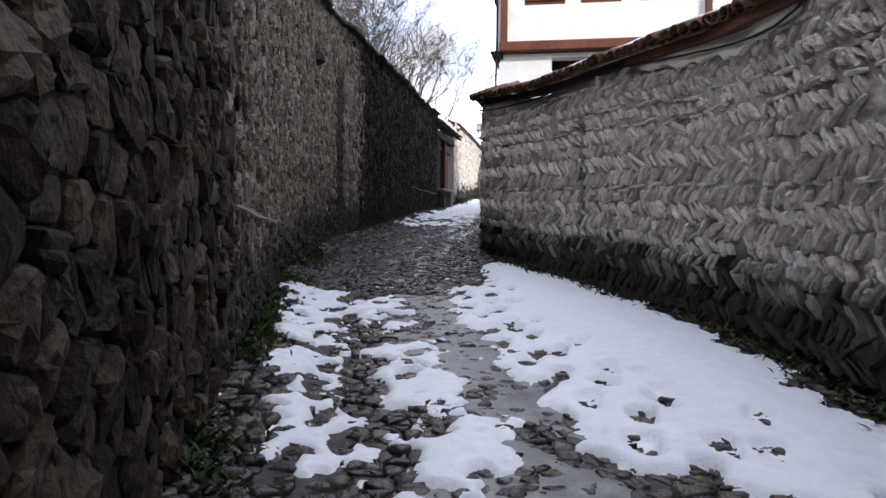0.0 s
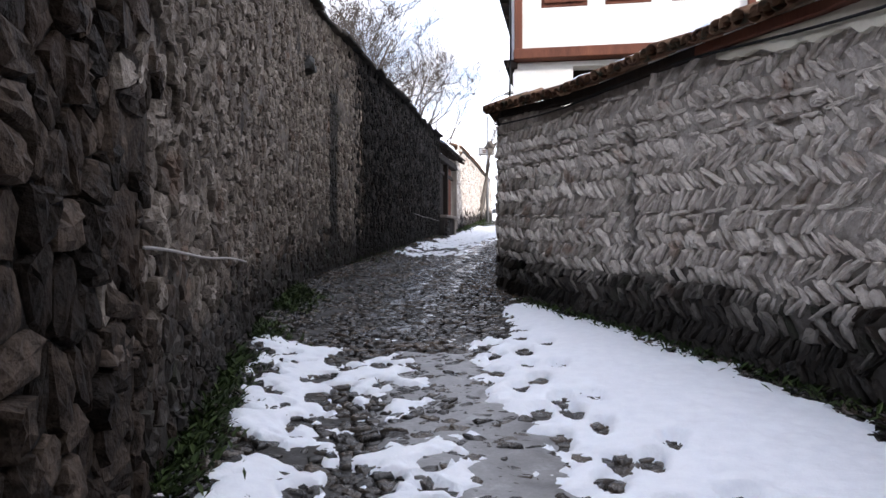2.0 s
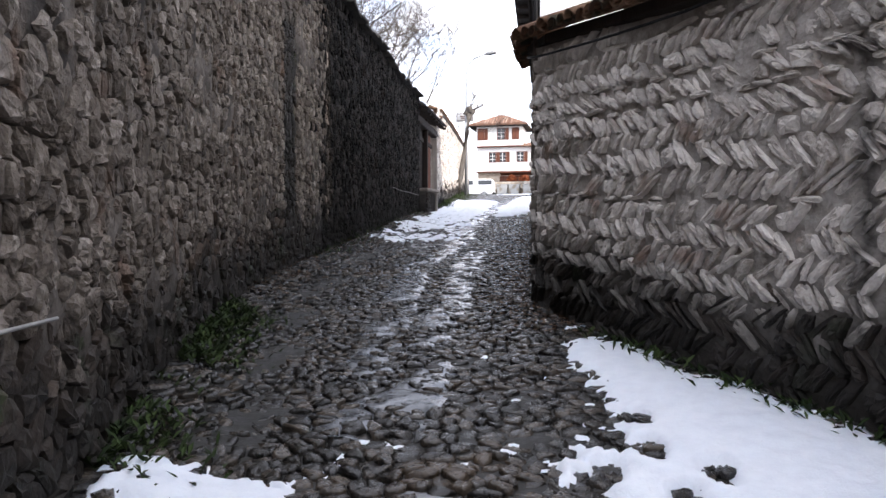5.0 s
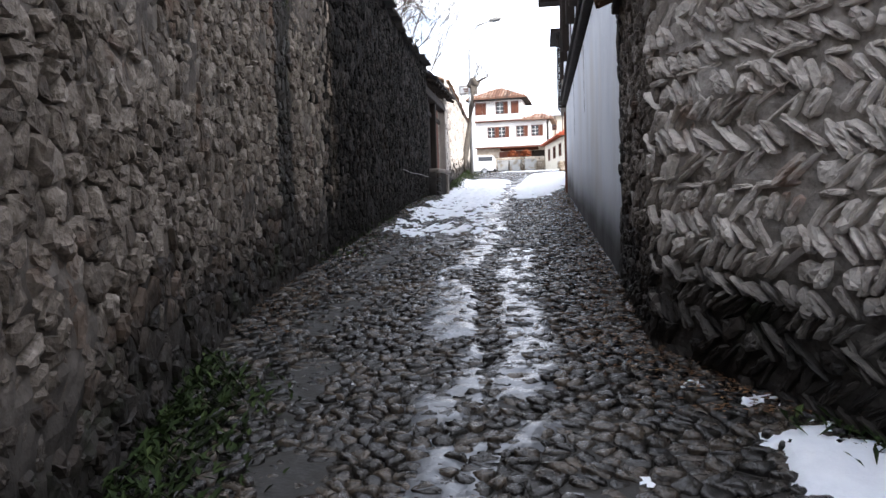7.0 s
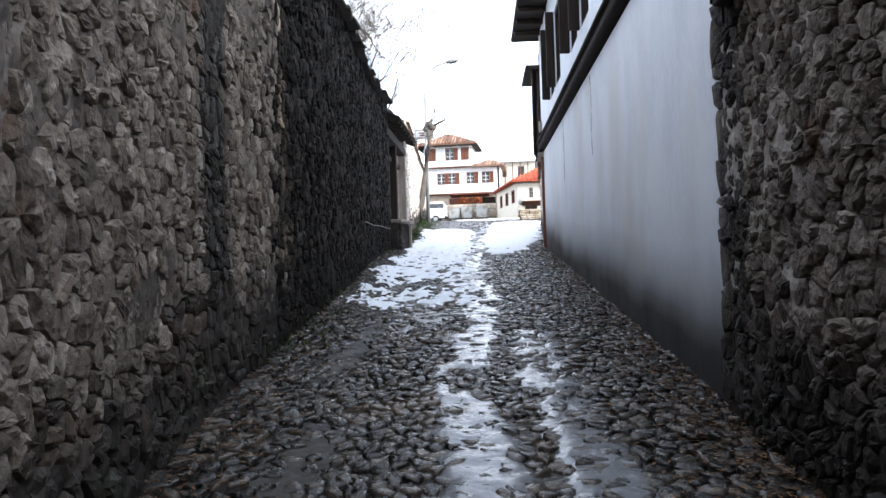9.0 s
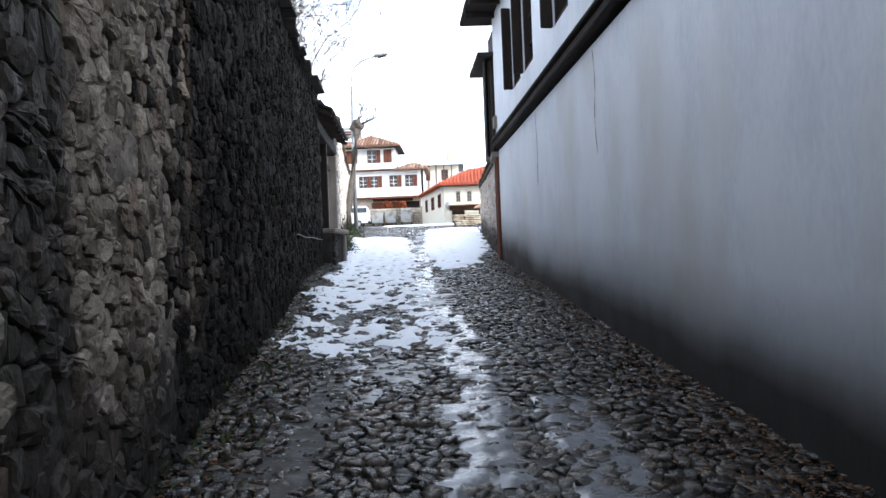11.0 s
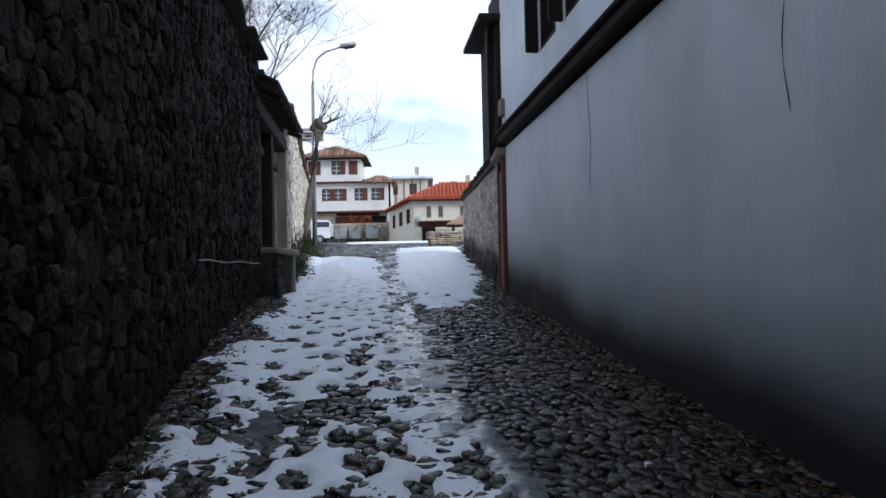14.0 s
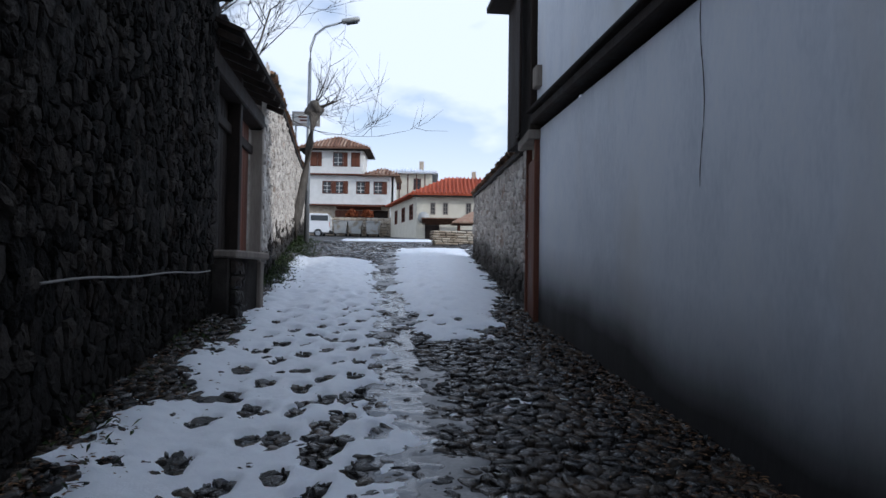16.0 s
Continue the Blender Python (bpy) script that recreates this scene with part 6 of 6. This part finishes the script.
bmesh.ops.create_icosphere(bmh, subdivisions=2, radius=0.17, matrix=Matrix.Translation((hole_p[0] + hole_n[0] * 0.03, hole_p[1] + hole_n[1] * 0.03, 4.86)))
for v in bmh.verts:
    v.co += Vector((v.co.x - hole_p[0], v.co.y - hole_p[1], v.co.z - 4.86)) * 0.5 * noise.noise(v.co * 6)
tagged(part("wall_hole_lump", bmh, M_EARTH, None), "dark lump added at the hole in the rubble wall", "moss")
weeds()
sheet("snow", -5.2, 1.6, 0.4, 12.2, 0.028, snow_near, M_SNOW, "trodden old snow with footprints over the cobbles", "snow")
sheet("snow", -9.6, -4.3, 18.8, 43, 0.04, snow_far, M_SNOW, "patchy trodden snow higher up the lane", "snow")
sheet("slush", -4.0, 1.2, 0.4, 9, 0.03, slush_near, M_SLUSH, "grey half-melted slush in the trodden middle of the lane", "slush")
sheet("slush", -7.8, -4.6, 17, 43, 0.045, slush_far, M_SLUSH, "grey icy slush between the snow patches", "slush")
sheet("ice", -7.2, -3.2, 9, 34, 0.04, ice_film, M_ICE, "glassy wet ice in the wheel tracks between the cobbles", "ice")
sheet("snow", -10.5, -4.2, 48, 56, 0.09, lambda x, y: -0.03 + 0.08 * smooth01((blob(x + (fractal(x, y, 0.9, 15) - 0.5) * 1.5, y, -7.3, 52, 2.4, 2.6, 0) + (fractal(x, y, 2.5, 16) - 0.5) * 0.8) / 0.4), M_SNOW, "leftover snow patch at the top of the lane", "snow")
# unseen plain walls added: one closes the place behind the camera, one beyond the garden blocks the sun
for name_, a_, b_, h_ in (("wall_behind", (9.0, -8.5), (-9.0, -8.5), 7.0), ("sun_block_wall", (9.0, 7.8), (9.0, -8.5), 16.0)):
    V_, F_ = holed_wall(b_, a_, -1.2, h_, 0.4, [])
    tagged(mesh_ob(name_, V_, F_, M_CREAM), "unseen plain wall, one of two added to close the place and block sun", "wall", kind="structure")
pave = thing("cobbled_lane", -5, 15, 1.4, "wet lane of narrow cobbles laid across the slope", "pavement", kind="structure")
lay_stones("cobble", cobbles(), M_COBBLE, pave, lambda c: 9.0 < c[1] < 16 and -5.2 < c[0] < -3.6, rest_name="further_cobbles", smooth=True, gap=0.003)
